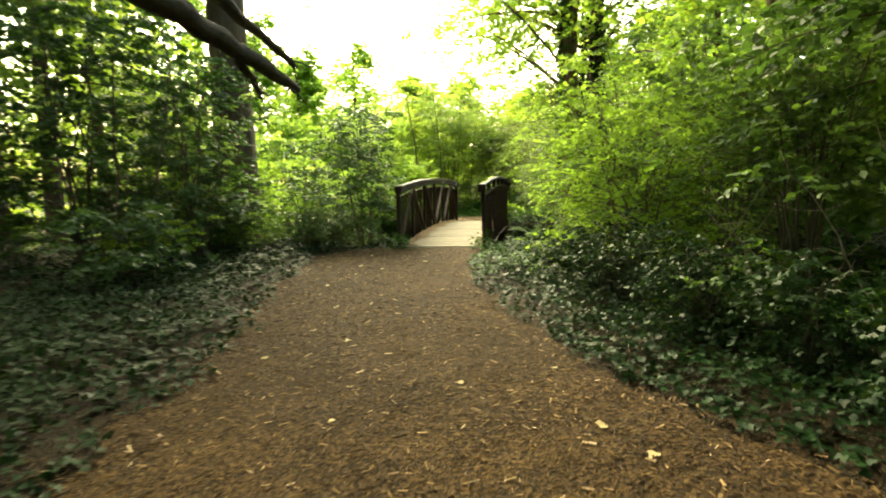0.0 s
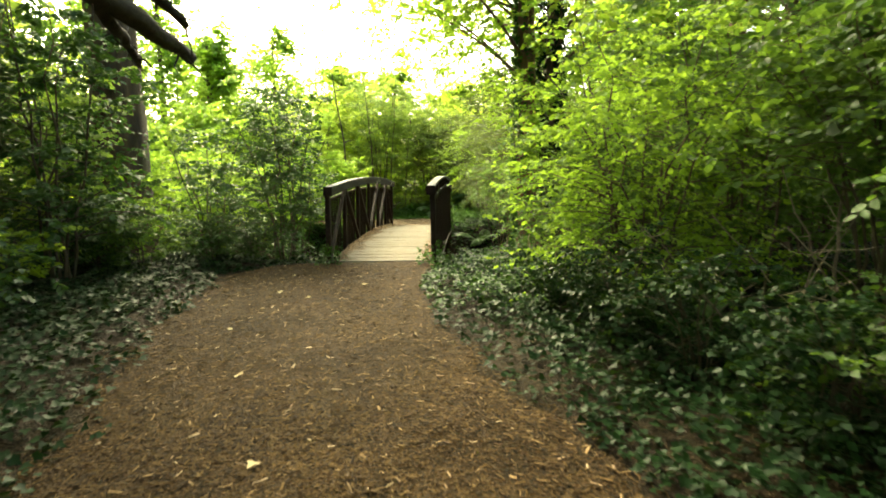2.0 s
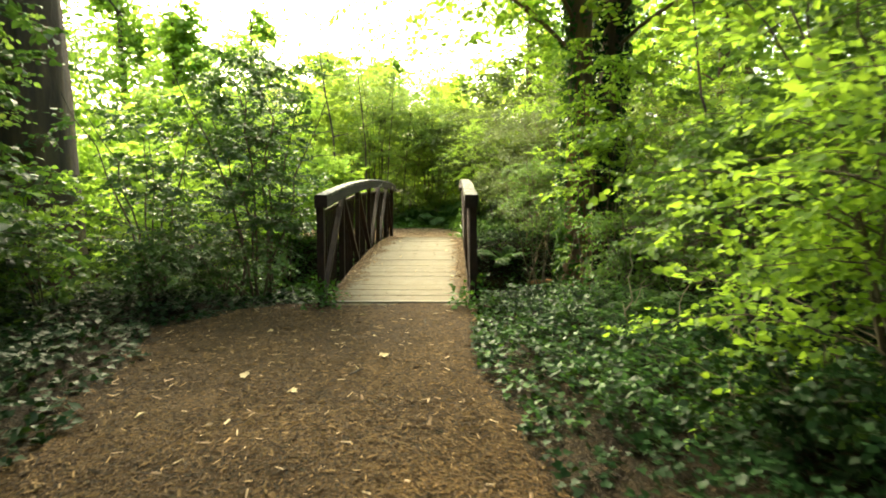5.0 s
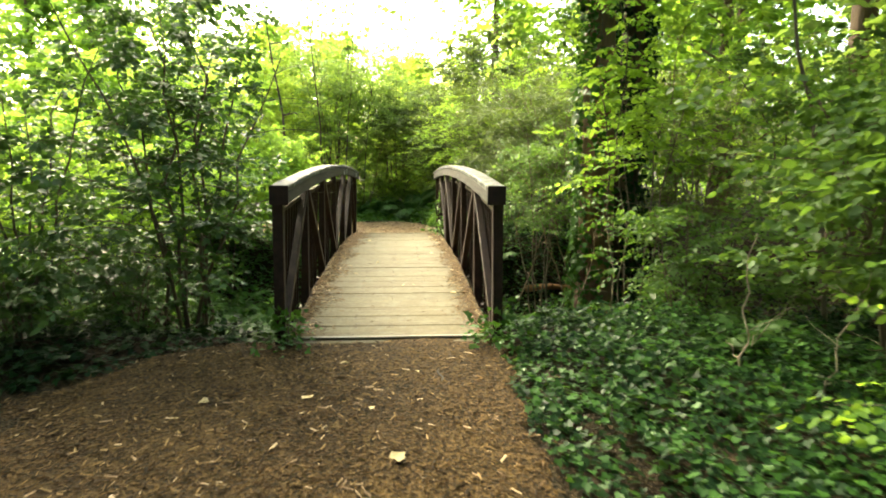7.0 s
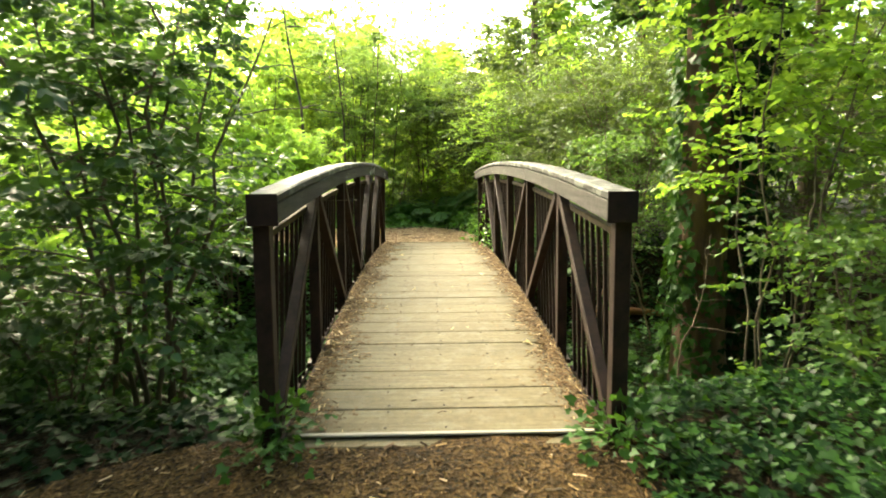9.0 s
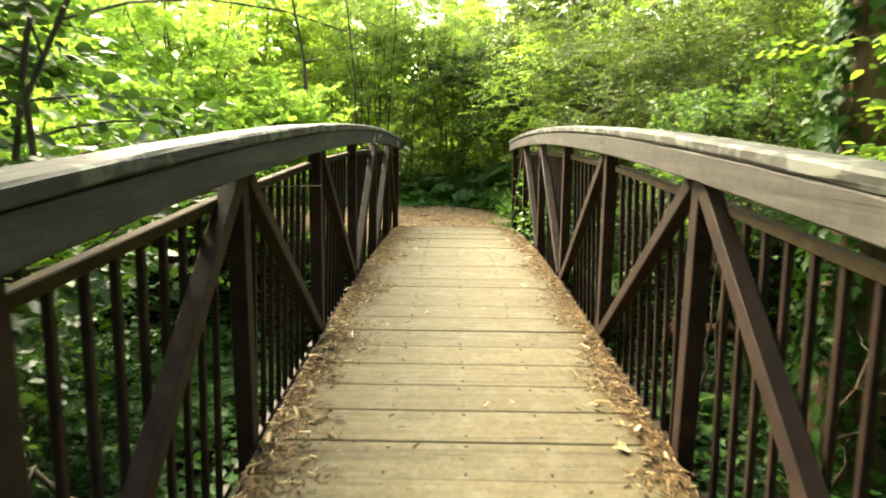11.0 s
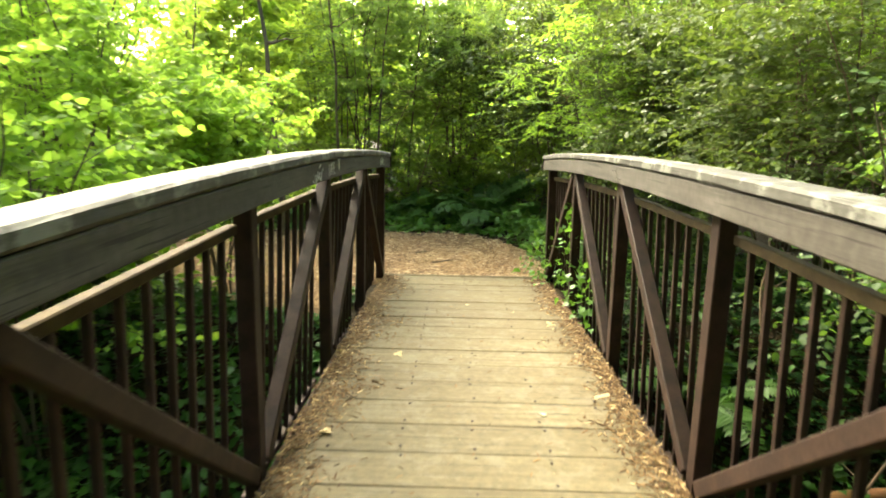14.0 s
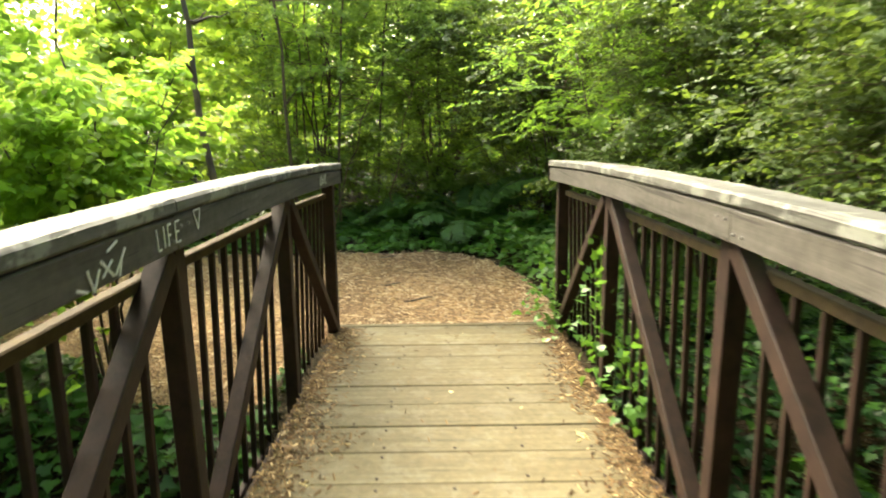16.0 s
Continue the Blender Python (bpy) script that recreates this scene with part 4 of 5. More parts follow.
# holly overhanging the path's edge from outside the view, one tree added for shade
plant("holly_tree", 3.4, 6.9, 81, "holly tree with dark glossy leaves on drooping boughs", "tree", 5.4, 2.3, 3, 18, 9, 0.085, HOLLY, OVATE, 8, 0.42, 0.4, 0.05, rise=(-0.25, 0.25), reach=(0.6, 1.0))
plant("holly_tree", 4.5, 5.3, 83, "holly tree with dark glossy leaves, added to shade the path's right side", "tree", 4.8, 2.0, 4, 16, 8, 0.065, HOLLY, OVATE, 9, 0.42, 0.05, 0.05, rise=(-0.3, 0.2))
plant("holly_tree", 5.2, 3.6, 82, "holly tree with dark glossy leaves shading the path", "tree", 5.4, 2.2, 3, 16, 8, 0.1, HOLLY, OVATE, 8, 0.42, 0.1, 0.05)

# woodland behind: trees that can be told apart, thinning towards the bright gap ahead
rngt = np.random.default_rng(91)
WT = "tall broadleaf woodland tree with yellow-green backlit crown"
# the two with cf 0.5 carry high crowns added to shade the bridge
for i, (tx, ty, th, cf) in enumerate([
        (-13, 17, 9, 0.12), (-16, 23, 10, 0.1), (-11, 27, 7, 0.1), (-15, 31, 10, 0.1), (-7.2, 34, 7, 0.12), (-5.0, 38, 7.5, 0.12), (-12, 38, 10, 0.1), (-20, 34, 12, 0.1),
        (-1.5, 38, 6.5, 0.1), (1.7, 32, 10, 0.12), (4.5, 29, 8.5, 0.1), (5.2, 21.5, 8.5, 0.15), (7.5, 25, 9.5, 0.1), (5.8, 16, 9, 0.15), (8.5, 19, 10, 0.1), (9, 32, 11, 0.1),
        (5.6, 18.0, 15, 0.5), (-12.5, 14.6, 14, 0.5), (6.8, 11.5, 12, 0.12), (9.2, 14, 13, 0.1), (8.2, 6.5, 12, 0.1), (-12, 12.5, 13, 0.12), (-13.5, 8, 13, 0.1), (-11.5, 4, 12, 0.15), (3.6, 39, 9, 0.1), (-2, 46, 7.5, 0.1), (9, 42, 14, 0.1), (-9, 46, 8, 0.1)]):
    # crown colour follows the light: lit greens ahead, darker ones at the sides
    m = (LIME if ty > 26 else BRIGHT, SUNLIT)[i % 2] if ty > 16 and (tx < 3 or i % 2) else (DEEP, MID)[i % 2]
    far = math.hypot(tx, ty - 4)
    big_tree("woodland_tree", tx, ty, 100 + i, WT if ty > 16 else "dense dark broadleaf tree that closes and shades the wood", 0.16 + 0.006 * th, th, cf, 8.5 if cf == 0.5 else (0.26 * th + 0.9) if ty < 26 else (0.24 * th + 0.9), 28, m, 0.3 if cf == 0.5 else (0.11 + 0.0045 * far) if ty < 26 else 0.17, 20 if 16 < ty < 26 else 38, 9, bark=FIR_BARK)
# an added tree: its crown keeps sky light off the right-hand undergrowth
big_tree("woodland_tree", 5.8, 3.4, 139, "added broadleaf tree whose leaning crown shades the path's right side", 0.24, 12, 0.42, 6.5, 34, DEEP, 0.3, 56, 9, lean=(-1.0, 0.6))
# trees added out of view behind and beside the walker, to close the wood against sky light
for i, (tx, ty) in enumerate([(-8, -3), (-4, -7), (1.5, -9), (6, -5), (8.5, 0.5), (-10, 0.5), (4.9, 0.6), (-4.6, -1.2)]):
    big_tree("woodland_tree", tx, ty, 140 + i, "dense dark broadleaf tree that closes and shades the wood", 0.25, 13, 0.25, 6.5, 30, DEEP, 0.55 if ty < -2 else 0.28, 22 if ty < -2 else 46, 8)


# the wood beyond: a belt of leaves all round, lower where the sky shows over the path
def far_woods(n, seed, r0, r1, size, mat, low, high, gap, sides=0.0):
    rng = np.random.default_rng(seed)
    a = rng.uniform(-np.pi, np.pi, n)                 # 0 is straight ahead, negative to the left
    r = rng.uniform(r0, r1, n)
    top_h = high * (1.0 - 0.25 * np.cos(a)) + 1.6 * np.sin(5 * a + seed) + 1.5 * np.sin(11 * a + 2 * seed) + 0.8 * np.sin(27 * a)
    dip = np.where(a < -0.2, np.exp(-((a + 0.2) / 0.5) ** 2), np.exp(-((a + 0.2) / 0.32) ** 2))
    top_h = top_h * (1 - dip) + dip * (gap + 1.1 * np.sin(17 * a + seed) + 0.8 * np.sin(37 * a + 1) + 0.5 * np.sin(71 * a))
    z = low + (top_h - low) * rng.random(n) ** (1.1 + 0.3 * dip) * (0.75 + 0.6 * rng.random(n) ** 2.5)
    lump = np.sin(0.9 * r * np.sin(a) + 1.1 * z) + np.sin(1.3 * z + 7 * a + seed) + np.sin(3.1 * z - 19 * a)
    keep = (lump + rng.normal(0, 0.5, n) > -1.5) & (np.abs(a) > sides)
    keep &= ~((np.abs(-2 + r * np.sin(a)) < 8) & (15 + r * np.cos(a) < 12) & (15 + r * np.cos(a) > -6))
    a, r, z = a[keep], r[keep], z[keep]
    pos = np.stack([-2 + r * np.sin(a), 15 + r * np.cos(a), z], -1)
    way = rng.normal(0, 1, (len(a), 3)) - (0, 0, 0.5)
    V, F = leaves(pos, way, np.array([0, 0, 1.0]) + rng.normal(0, 0.9, (len(a), 3)), size * rng.uniform(0.5, 1.3, len(a)), RHOMB)
    top = base("far_woods", 0, 0, 0, "dense backlit woodland foliage in the distance", "woods", kind="stuff")
    obj_np("foliage", V, F, mat, top)


far_woods(52000, 3, 17, 23, 0.2, BRIGHT, 0.0, 10, 7.5)
far_woods(60000, 4, 23, 33, 0.28, LIME, 0.0, 13, 11.5)
far_woods(24000, 6, 13, 17, 0.26, DEEP, 0.0, 9, 5.0, 0.75)


# ---- ferns ----
def frond_mesh(seed, length, pinnae):
    rng = np.random.default_rng(seed)
    t = np.linspace(0, 1, 12)
    line = np.stack([0.04 * np.sin(3 * t) * rng.uniform(-1, 1), length * (0.85 * t), length * (0.75 * t - 0.62 * t ** 2.2)], -1)
    V, F = tube(line, 0.004 * (1 - 0.8 * t) + 0.0008, 4)
    f = np.repeat(np.linspace(0.1, 0.99, pinnae), 2)
    sg = np.tile([1.0, -1.0], pinnae)
    k = np.minimum((f * 11).astype(int), 10)
    pos = line[k] + (line[k + 1] - line[k]) * (f * 11 - k)[:, None]
    tang = unit(line[k + 1] - line[k])
    way = sg[:, None] * np.array([1.0, 0, 0]) + tang * 0.35 + np.array([0, 0, -0.12]) + rng.normal(0, 0.05, (len(f), 3))
    up = np.cross(np.array([1.0, 0, 0]), tang)
    size = length * 0.2 * np.sin(np.pi * (0.12 + 0.86 * f)) ** 0.8 * rng.uniform(0.85, 1.1, len(f)) + 0.008
    V2, F2 = leaves(pos, way, up, size, (LANCE[0] * np.array([0.7, 1, 1]), LANCE[1]))
    return joined([(V, F), (V2, F2)])


FRONDS = [frond_mesh(200 + i, L, 24) for i, L in enumerate((0.95, 0.75, 0.6))]
FROND_DATA = []


def fern(x, y, seed, fronds, scale=1.0, label="dark green sword fern with arching fronds"):
    rng = np.random.default_rng(seed)
    top = base("sword_fern", x, y, float(ground_z(x, y)), label, "fern", "sword ferns")
    for i in range(fronds):
        k = int(rng.integers(0, 3))
        while len(FROND_DATA) <= k:
            ob = obj_np("frond", *FRONDS[len(FROND_DATA)], FERN)
            FROND_DATA.append(ob.data)
            bpy.data.objects.remove(ob)
        ob = new("frond", FROND_DATA[k])
        ob.parent = top
        s = scale * rng.uniform(0.8, 1.15)
        ob.matrix_basis = pose(rng.normal(0, 0.03), rng.normal(0, 0.03), 0.0, rng.uniform(-12, 28), rng.normal(0, 12), 360 * i / fronds + rng.normal(0, 12)) @ Matrix.Scale(s, 4)
    return top


for i, (fx, fy, nf, sc) in enumerate([(-1.75, 24.15, 18, 1.45), (-2.6, 24.3, 15, 1.15), (-1.0, 23.8, 14, 1.1), (-3.2, 24.3, 12, 0.85), (-0.5, 22.9, 12, 0.9), (0.1, 20.4, 12, 0.8),
                                      (2.3, 6.6, 13, 0.9), (1.9, 7.7, 12, 0.85), (2.7, 5.6, 13, 0.9), (3.0, 7.2, 12, 0.8), (1.45, 8.6, 11, 0.8), (2.4, 4.7, 12, 0.75), (0.6, 12.6, 11, 0.7),
                                      (0.1, 14.6, 11, 0.8), (-0.2, 16.6, 12, 0.8), (-0.4, 18.6, 12, 0.8), (-4.2, 16.4, 12, 0.8), (-4.6, 17.6, 11, 0.8)]):
    fern(fx, fy, 300 + i, nf, sc)
one = base("sword_fern", -2.0, 23.75, float(ground_z(-2.0, 23.75)), "single pale fern frond leaning over the ivy", "fern")
fr = new("frond", FROND_DATA[2])
fr.parent = one
fr.matrix_basis = pose(0, 0, 0, 50, 0, 150) @ Matrix.Scale(0.8, 4)


# ---- ivy and herbs over the ground ----
def carpet(name, x0, x1, y0, y1, n, seed, mat, label, size=(0.045, 0.09), lift=0.16, outline=LOBED, steep=0.35):
    """Leaves of a creeping plant spread over the ground in clumps, thinning at the path's edge."""
    rng = np.random.default_rng(seed)
    x, y = rng.uniform(x0, x1, n), rng.uniform(y0, y1, n)
    clump = wavy(1.7 * x, 1.5 * y) + 0.6 * wavy(4.3 * x + 2, 3.9 * y)
    keep = ~on_path(x, y, 0.02) & (clump + rng.normal(0, 0.5, n) > -1.15)
    keep &= ~(on_path(x, y, 0.1) & (rng.random(n) < 0.3)) & ~(on_path(x, y, 0.5) & (x < 0) & (y < 11.5) & (rng.random(n) < 0.45)) & ~(on_path(x, y, 1.0) & (x < 0) & (y < 9.5) & (rng.random(n) < 0.2))
    x, y, clump = x[keep], y[keep], clump[keep]
    edge = np.where(on_path(x, y, 0.35), 0.35, 1.0)
    z = ground_z(x, y) + 0.015 + edge * lift * rng.random(len(x)) * np.clip(0.75 + 0.5 * clump, 0.25, 1.5)
    a = rng.uniform(0, 2 * np.pi, len(x))
    way = np.stack([np.cos(a), np.sin(a), rng.normal(-0.15, 0.3, len(x))], -1)
    up = np.array([0, 0, 1.0]) + rng.normal(0, steep, (len(x), 3))
    V, F = leaves(np.stack([x, y, z], -1), way, up, rng.uniform(*size, len(x)), outline)
    top = base(name, 0, 0, 0, label, "ivy", kind="stuff")
    obj_np("foliage", V, F, mat, top)
    return top


# carpets in IVY have the wood's shade in their leaf colour
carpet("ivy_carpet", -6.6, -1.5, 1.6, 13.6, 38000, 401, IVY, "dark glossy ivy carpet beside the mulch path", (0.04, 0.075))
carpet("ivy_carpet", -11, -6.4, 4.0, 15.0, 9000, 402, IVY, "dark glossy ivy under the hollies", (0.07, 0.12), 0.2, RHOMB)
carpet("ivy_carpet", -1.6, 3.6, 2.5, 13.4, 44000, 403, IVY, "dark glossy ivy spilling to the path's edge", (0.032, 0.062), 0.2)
carpet("ivy_carpet", -1.5, 1.4, 9.6, 13.6, 8500, 404, IVY_MID, "fresh green ivy mound at the bridge's foot", (0.032, 0.06), 0.24)
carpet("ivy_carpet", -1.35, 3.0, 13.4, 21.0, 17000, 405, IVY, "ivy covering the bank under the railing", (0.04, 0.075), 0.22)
carpet("ivy_carpet", -1.2, 1.6, 14.0, 21.5, 4500, 406, IVY_MID, "fresh leaves among the bank's ivy", (0.04, 0.08), 0.3)
carpet("ivy_carpet", -7.5, -2.9, 13.4, 21.0, 9000, 407, IVY_MID, "sparse ivy and herbs in the hollow by the bridge", (0.06, 0.1), 0.2)
carpet("ivy_carpet", -6.5, -2.9, 14.0, 20.8, 6500, 408, IVY_MID, "fresh green herbs in the hollow", (0.05, 0.095), 0.35)
carpet("ivy_carpet", -7.5, 1.5, 22.0, 25.5, 11000, 409, IVY_FRESH, "green ivy bed behind the wood chip path", (0.06, 0.1), 0.25)
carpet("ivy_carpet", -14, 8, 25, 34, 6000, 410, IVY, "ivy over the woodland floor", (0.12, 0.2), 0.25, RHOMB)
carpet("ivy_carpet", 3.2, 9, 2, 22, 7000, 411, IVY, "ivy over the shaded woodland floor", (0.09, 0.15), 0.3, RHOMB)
carpet("ivy_carpet", -1.4, 1.2, 20.3, 23.6, 4200, 412, IVY_FRESH, "fresh ivy spilling round the bridge's far corner", (0.05, 0.09), 0.32)
carpet("ivy_carpet", -5.0, -0.8, 23.1, 24.3, 3800, 413, IVY_FRESH, "fresh green ivy edging the wood chip path", (0.05, 0.09), 0.2)
# ivy tufts that reach over the deck's corners and up the posts
for (cx, cy, cz, n, ex, ey, ez, sd) in ((-2.97, 12.93, 0.03, 210, 0.11, 0.12, 0.09, 1), (-1.24, 12.92, 0.03, 260, 0.12, 0.12, 0.1, 2), (-1.2, 20.75, 0.08, 420, 0.14, 0.2, 0.16, 3),
                                      (-1.24, 19.55, 0.35, 130, 0.06, 0.12, 0.22, 4), (-1.2, 19.1, 0.12, 110, 0.06, 0.16, 0.14, 5), (-3.02, 13.3, 0.02, 60, 0.08, 0.12, 0.07, 6)):
    rng = np.random.default_rng(420 + sd)
    p = rng.normal(0, 1, (n, 3)) * (ex, ey, ez) + (0, 0, 0.06)
    top = base("ivy_tuft", cx, cy, float(deck_z(cy)) + cz, "ivy tuft growing round the foot of a railing post", "ivy", kind="stuff")
    w = unit(p + rng.normal(0, 0.05, (n, 3)))
    obj_np("foliage", *leaves(p, w + (0, 0, -0.3), np.array([0, 0, 1.0]) + rng.normal(0, 0.5, (n, 3)), rng.uniform(0.035, 0.065, n), LOBED), IVY_FRESH if sd > 2 else IVY_MID, top)


# ---- chips, needles and litter ----
def chips(name, pts, seed, mat, label, long=(0.012, 0.05), thick=0.35, category="mulch"):
    """Small ridged splinters lying on a surface."""
    rng = np.random.default_rng(seed)
    n = len(pts)
    a = rng.uniform(0, 2 * np.pi, n)
    way = np.stack([np.cos(a), np.sin(a), rng.normal(0, 0.18, n)], -1)
    up = np.array([0, 0, 1.0]) + rng.normal(0, 0.25, (n, 3))
    ln = long[0] + (long[1] - long[0]) * rng.random(n) ** 2.2
    w = rng.uniform(0.09, 0.34, n)
    right = unit(np.cross(way, up))
    nrm = np.cross(right, unit(way))
    prof = np.array([(-0.5, 0, 0), (0, 0, 1), (0.5, 0, 0), (-0.4, 1, 0), (0, 1, 1), (0.4, 1, 0)])
    way = unit(way)
    V = pts[:, None] + ln[:, None, None] * (prof[None, :, 0:1] * w[:, None, None] * right[:, None] + (prof[None, :, 1:2] - 0.5) * way[:, None] + prof[None, :, 2:3] * thick * 0.25 * nrm[:, None])
    F = (np.arange(n) * 6)[:, None, None] + np.array([(0, 1, 4, 3), (1, 2, 5, 4)])[None]
    top = base(name, 0, 0, 0, label, category, kind="stuff")
    obj_np("chips", V.reshape(-1, 3), F.reshape(-1, 4), mat, top)
    return top


rng = np.random.default_rng(500)
n = 42000
y = 13.0 - 11.4 * rng.random(n) ** 0.8
f = rng.random(n)
rim = 0.5 - 0.4 * smooth(11.0, 12.0, y)
x = path_left(y) - rim + f * (path_right(y) - path_left(y) + rim + 0.12)
chips("bark_chips", np.stack([x, y, 0.03 * smooth(12.0, 12.95, y) + 0.012 * np.sin(np.pi * np.clip(f, 0, 1)) + 0.012 * wavy(2.3 * x, 2.1 * y) + 0.007 * wavy(9 * x, 8 * y) + 0.005 + 0.009 * rng.random(n)], -1), 501, CHIPS, "loose brown bark chips covering the path", (0.012, 0.062))
n = 900
y = 13.0 - 11.0 * rng.random(n)
f = rng.random(n)
x = path_left(y) + f * (path_right(y) - path_left(y))
chips("wood_splinters", np.stack([x, y, 0.024 + 0.03 * smooth(12.0, 12.95, y)], -1), 503, PALE_CHIPS, "pale wood splinters scattered on the mulch", (0.02, 0.075))
n = 13000
x = -1.2 - 7.5 * rng.random(n) ** 1.3
lo, hi = near_edge(x), far_edge(x)
y = lo + (hi - lo) * rng.random(n)
y = np.where(np.abs(x + 2.1) < 1.0, np.maximum(y, 20.84), y)
chips("wood_chips", np.stack([x, y, 0.02 + 0.006 * rng.random(n)], -1), 502, PALE_CHIPS, "pale orange wood chips on the far path", (0.015, 0.07))
# brown litter along both edges of the deck
for sx, face in ((1, IN_L), (-1, IN_R)):
    n = 19000
    y = 13.1 + 7.6 * rng.random(n)
    d = np.abs(rng.normal(0, 1, n)) * (0.06 + 0.07 * np.sin(2.7 * y + sx) ** 2 + 0.03 * np.sin(7.9 * y) ** 2)
    d = d * (1.0 if sx > 0 else 0.75)
    x = face + sx * (0.02 + d)
    z = deck_z(y) + 0.004 + 0.03 * np.exp(-d / 0.06) * rng.random(n)
    chips("deck_litter", np.stack([x, y, z], -1), 510 + sx, NEEDLES, "brown needles and bark litter heaped along the deck edge", (0.005, 0.044), 0.3, "litter")
n = 750
y = np.concatenate([14.1 + 1.3 * rng.random(60), 13.2 + 7.3 * rng.random(120)])
d = np.abs(rng.normal(0, 0.09, 180)) + 0.03
x = np.where(np.arange(180) % 3 == 2, IN_R - d, IN_L + d)
chips("bark_strips", np.stack([x, y, deck_z(y) + 0.03], -1), 517, PALE_CHIPS, "pale strips of bark and dry leaf on the deck litter", (0.015, 0.085), 0.12, "litter")
y = 13.1 + 7.6 * rng.random(n)
x = rng.uniform(-2.85, -1.36, n)
chips("deck_litter", np.stack([x, y, deck_z(y) + 0.006], -1), 515, NEEDLES, "few bark crumbs strewn over the deck boards", (0.008, 0.04), 0.3, "litter")


def fallen(spots, seed):
    rng = np.random.default_rng(seed)
    for (lx, ly, s) in spots:
        on_deck = 13.1 < ly < 20.8
        z = (float(deck_z(ly)) if on_deck else 0.022 + 0.03 * float(smooth(12.0, 12.95, ly))) + 0.006
        V, F = leaves(np.zeros((1, 3)), np.array([[1.0, 0, 0.06]]), np.array([[0, 0, 1.0]]), np.array([s]), LOBED if s > 0.05 else OVATE)
        V[:, 2] += 0.05 * s * np.sin(V[:, 0] / s * 5)
        ob = obj_np("fallen_leaf", V, F, FALLEN)
        ob.matrix_basis = pose(lx, ly, z, rng.normal(0, 8), rng.normal(0, 8), rng.uniform(0, 360))
        tagged(ob, "dry yellowed fallen leaf lying on the deck" if on_deck else "dry yellowed fallen leaf lying on the mulch", "leaf", "fallen leaves")


fallen([(-2.05, 11.1, 0.09), (-2.6, 11.9, 0.08), (-2.55, 10.3, 0.07), (-3.0, 10.6, 0.08), (-3.2, 11.9, 0.06), (-2.2, 11.7, 0.05), (-2.4, 12.5, 0.07), (-1.9, 12.3, 0.05), (-3.4, 9.9, 0.07),
        (0.3, 4.6, 0.08), (0.05, 5.6, 0.07), (-0.55, 5.2, 0.06), (0.55, 4.3, 0.07), (-1.2, 4.5, 0.05), (-1.7, 6.2, 0.07), (-2.3, 7.5, 0.08), (-2.2, 5.6, 0.06), (-0.9, 7.9, 0.06), (-2.9, 8.8, 0.06),
        (-1.45, 14.3, 0.07), (-2.3, 15.9, 0.05), (-1.75, 17.4, 0.05), (-2.55, 18.2, 0.06), (-1.5, 18.9, 0.06), (-2.1, 19.4, 0.04), (-2.75, 17.2, 0.06), (-1.6, 16.6, 0.06)], 520)


# ---- thin dead twigs and saplings among the shrubs ----
def sapling(x, y, seed, height, r, lean, mat, label, twigs=5, name="bare_sapling"):
    rng = np.random.default_rng(seed)
    top = base(name, x, y, float(ground_z(x, y)), label, "sapling")
    t = np.linspace(0, 1, 10)
    line = np.stack([lean[0] * t ** 1.3, lean[1] * t, height * t - 0.1], -1) + rng.normal(0, 0.02, (10, 3))
    obj_np("stem", *tube(line, r * (1 - 0.7 * t), 6), mat, top, smooth=True)
    for i in range(twigs):
        k = rng.integers(2, 9)
        d = unit(np.array([rng.normal(0, 1), rng.normal(0, 1), rng.uniform(0.1, 0.8)]))
        q = np.linspace(0, 1, 5)
        obj_np("twig", *tube(line[k] + d * q[:, None] * rng.uniform(0.2, 0.6) + rng.normal(0, 0.015, (5, 3)), 0.4 * r * (1 - 0.8 * q), 4), mat, top, smooth=True)


for i, (sx_, sy_, h, r, ln) in enumerate([(2.9, 9.2, 2.4, 0.02, (0.05, 0.1)), (0.55, 10.6, 1.0, 0.009, (0.1, 0.0)), (0.2, 9.9, 0.8, 0.008, (0.3, 0.1)), (2.0, 8.4, 1.3, 0.012, (0.7, 0.2)),
                                         (1.6, 8.3, 1.1, 0.012, (-0.8, 0.2)), (0.9, 10.9, 0.9, 0.008, (-0.4, 0.2)), (1.9, 7.4, 1.2, 0.009, (-0.9, 0.1)), (2.2, 7.9, 1.5, 0.01, (-0.7, -0.3)), (2.5, 7.1, 1.1, 0.009, (-1.0, 0.4)), (1.5, 7.7, 1.4, 0.008, (0.6, -0.2)), (2.7, 6.5, 1.6, 0.011, (-0.8, 0.2)), (1.2, 8.4, 0.9, 0.007, (0.8, -0.3)), (3.0, 6.0, 1.8, 0.011, (-0.5, 0.5)), (1.3, 12.0, 1.2, 0.01, (0.5, 0.3)), (0.2, 11.9, 1.05, 0.01, (0.05, 0.1)), (0.45, 11.5, 0.9, 0.008, (0.35, 0.1))]):
    sapling(sx_, sy_, 600 + i, h, r, ln, PALE_TWIG, "pale dead leafless stem among the shrubs", 4)
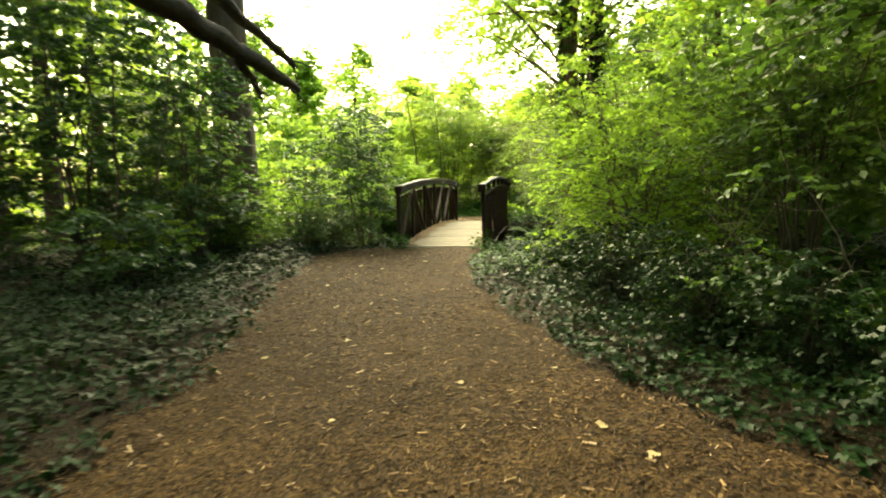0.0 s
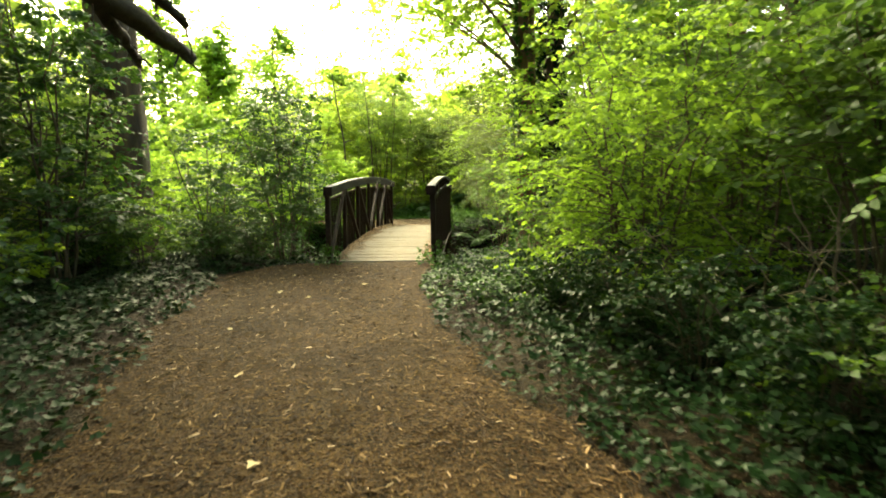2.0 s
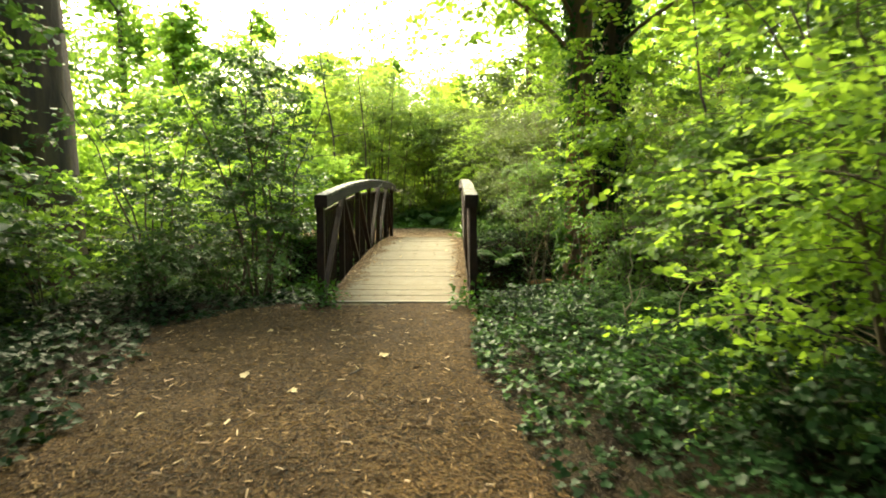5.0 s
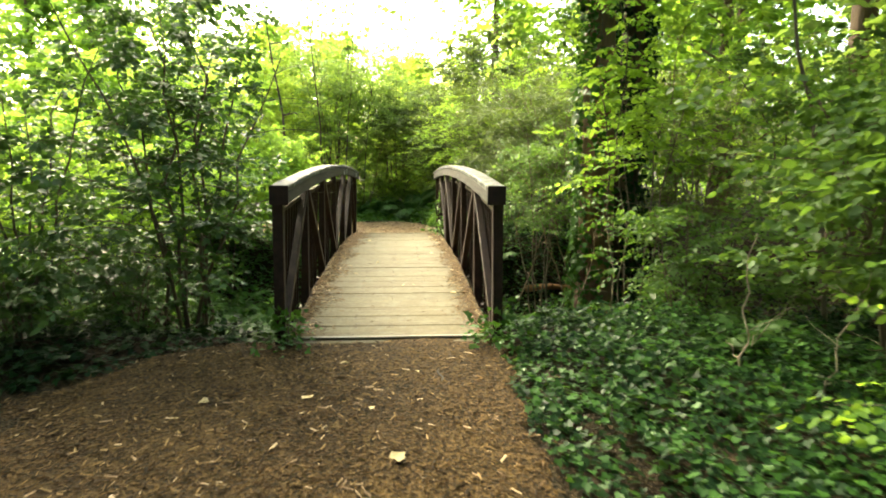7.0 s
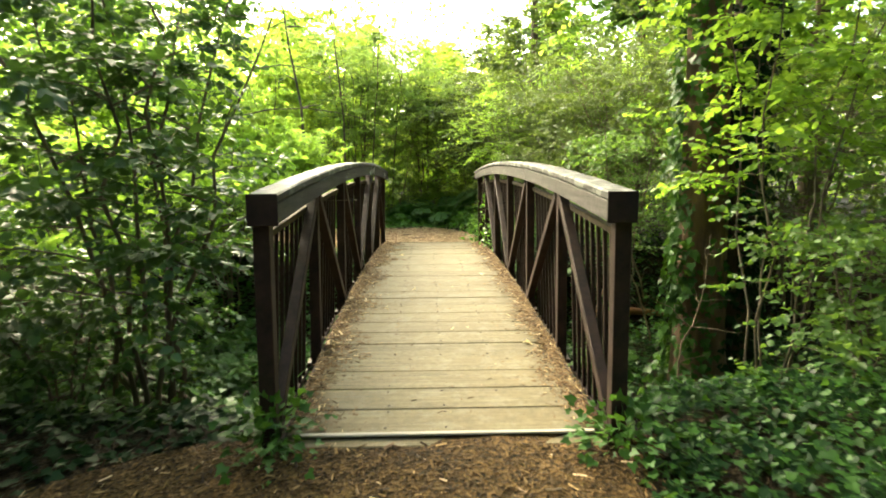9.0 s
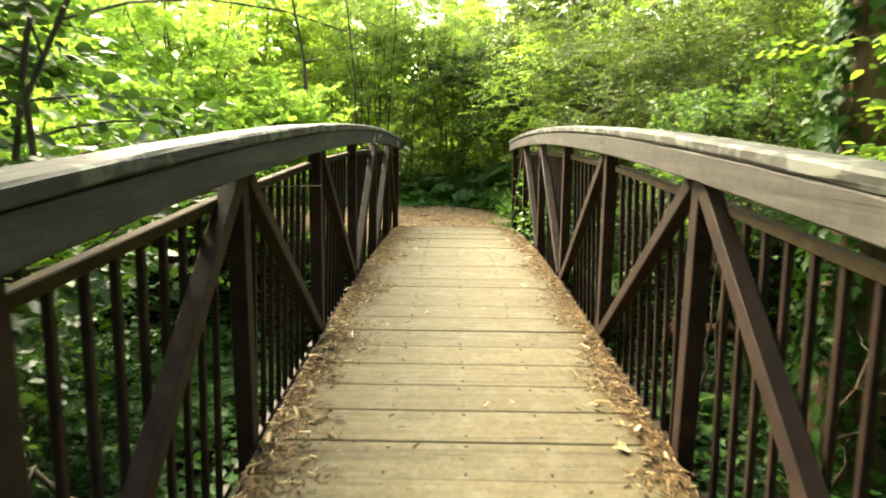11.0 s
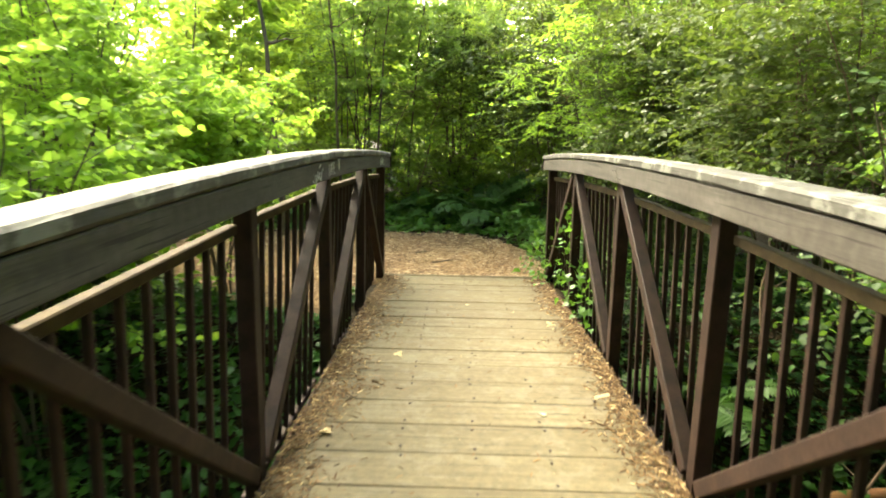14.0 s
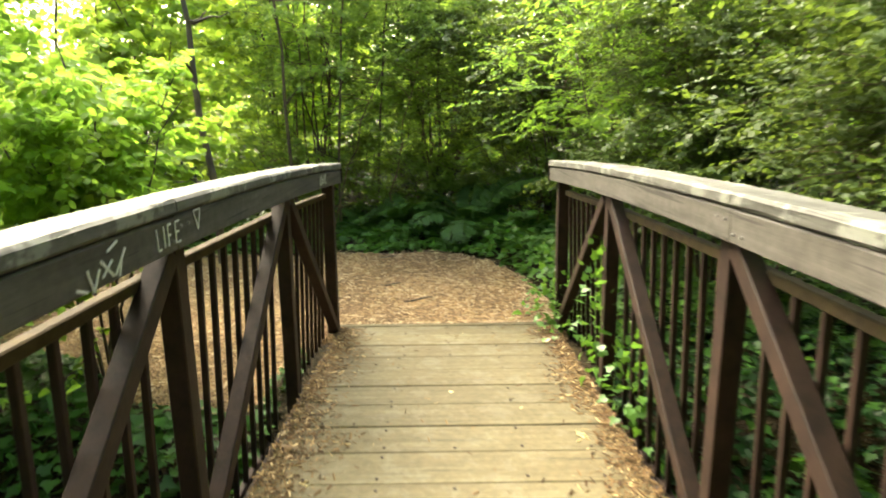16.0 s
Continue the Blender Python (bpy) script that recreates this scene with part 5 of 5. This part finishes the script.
for i, (sx_, sy_, h, r, ln) in enumerate([(1.75, 13.2, 4.5, 0.025, (-0.7, 0.3)), (-5.0, 20.8, 4.0, 0.016, (0.3, 0.1)), (-5.6, 19.6, 3.8, 0.014, (-0.2, 0.2)), (-4.6, 22.9, 5.0, 0.05, (-0.6, 0.5)), (-4.0, 24.0, 5.5, 0.03, (-0.3, 0)),
                                         (-3.5, 24.3, 5.0, 0.022, (0.3, 0)), (-3.1, 24.9, 5.0, 0.022, (0.5, 0.2)), (-7.2, 10.2, 4.0, 0.03, (0.2, 0.1)), (-6.3, 9.8, 3.6, 0.022, (0.5, 0.3)), (-9.2, 9.4, 4.5, 0.06, (0.1, 0)),
                                         (-4.7, 14.2, 1.1, 0.03, (-1.1, -0.2)), (-3.75, 14.3, 1.3, 0.03, (-1.5, 0.1)), (-4.1, 14.6, 1.5, 0.026, (-1.3, 0.2)), (-3.5, 14.8, 1.2, 0.024, (-1.6, -0.1)), (-5.2, 14.0, 0.9, 0.025, (-0.9, 0.2)), (1.2, 10.3, 2.8, 0.014, (-0.35, 0.2)), (2.1, 9.0, 2.6, 0.016, (0.4, 0.1))]):
    sapling(sx_, sy_, 630 + i, h, r, ln, TWIG, "thin dark leafless stem standing in the thicket", 6)
for i, (sx_, sy_, h, ln) in enumerate([(0.0, 15.2, 1.8, (0.5, 0.4)), (0.6, 17.2, 2.6, (-0.8, 0.5)), (-0.1, 17.8, 2.0, (0.6, -0.3)), (0.9, 18.4, 2.8, (-0.9, 0.2)), (0.1, 19.0, 2.2, (0.4, 0.6)), (1.2, 20.2, 3.0, (-0.9, -0.3)),
                                      (0.6, 21.0, 2.6, (0.5, 0.5)), (-0.3, 22.4, 2.4, (0.7, 0.2)), (0.2, 23.4, 3.0, (-0.8, 0.3)), (-0.9, 24.2, 2.6, (0.6, 0.2)), (-2.9, 24.6, 2.8, (0.6, -0.1)), (-3.6, 24.0, 2.4, (0.8, 0.2)), (1.6, 17.0, 3.2, (-1.1, 0.8)), (1.5, 21.8, 3.4, (-1.2, 0.4))]):
    sapling(sx_, sy_, 660 + i, h, 0.013, ln, BROWN_TWIG, "brown dead arching stem with bare twigs in the thicket", 12)
# sticks on the far path
for i, (px, py, a, L) in enumerate([(-2.35, 21.42, 25, 0.28), (-2.62, 21.9, 15, 0.16), (-2.75, 23.0, 10, 0.2), (-1.75, 12.25, 85, 0.22), (-2.2, 10.7, 40, 0.15)]):
    q = np.linspace(-0.5, 0.5, 6)
    line = np.stack([q * L, 0.02 * np.sin(5 * q), 0 * q], -1)
    ob = obj_np("stick", *tube(line, 0.008 - 0.006 * np.abs(q), 5), DEADWOOD, smooth=True)
    ob.matrix_basis = pose(px, py, 0.03, 0, 0, a)
    tagged(ob, "short dark broken stick lying on the chips", "stick", "sticks on the path")

# a fallen log on the bank below the railing
log = base("fallen_log", 0.63, 18.0, float(ground_z(0.63, 18.0)), "reddish-brown bare log lying in the ivy of the hollow", "log")
q = np.linspace(0, 1, 9)
obj_np("bare_wood", *tube(np.stack([-0.55 + 1.15 * q, 0.1 * q, 0.16 + 0.03 * np.sin(5 * q)], -1), 0.06 - 0.02 * q, 10), RED_WOOD, log, smooth=True)
for bx, by in ((0.25, 0.16), (-0.2, -0.14)):
    obj_np("stub", *tube(np.stack([bx * 0.6 + 0 * q, by * q, 0.17 + 0.1 * q], -1), 0.018 * (1 - 0.6 * q), 6), RED_WOOD, log, smooth=True)
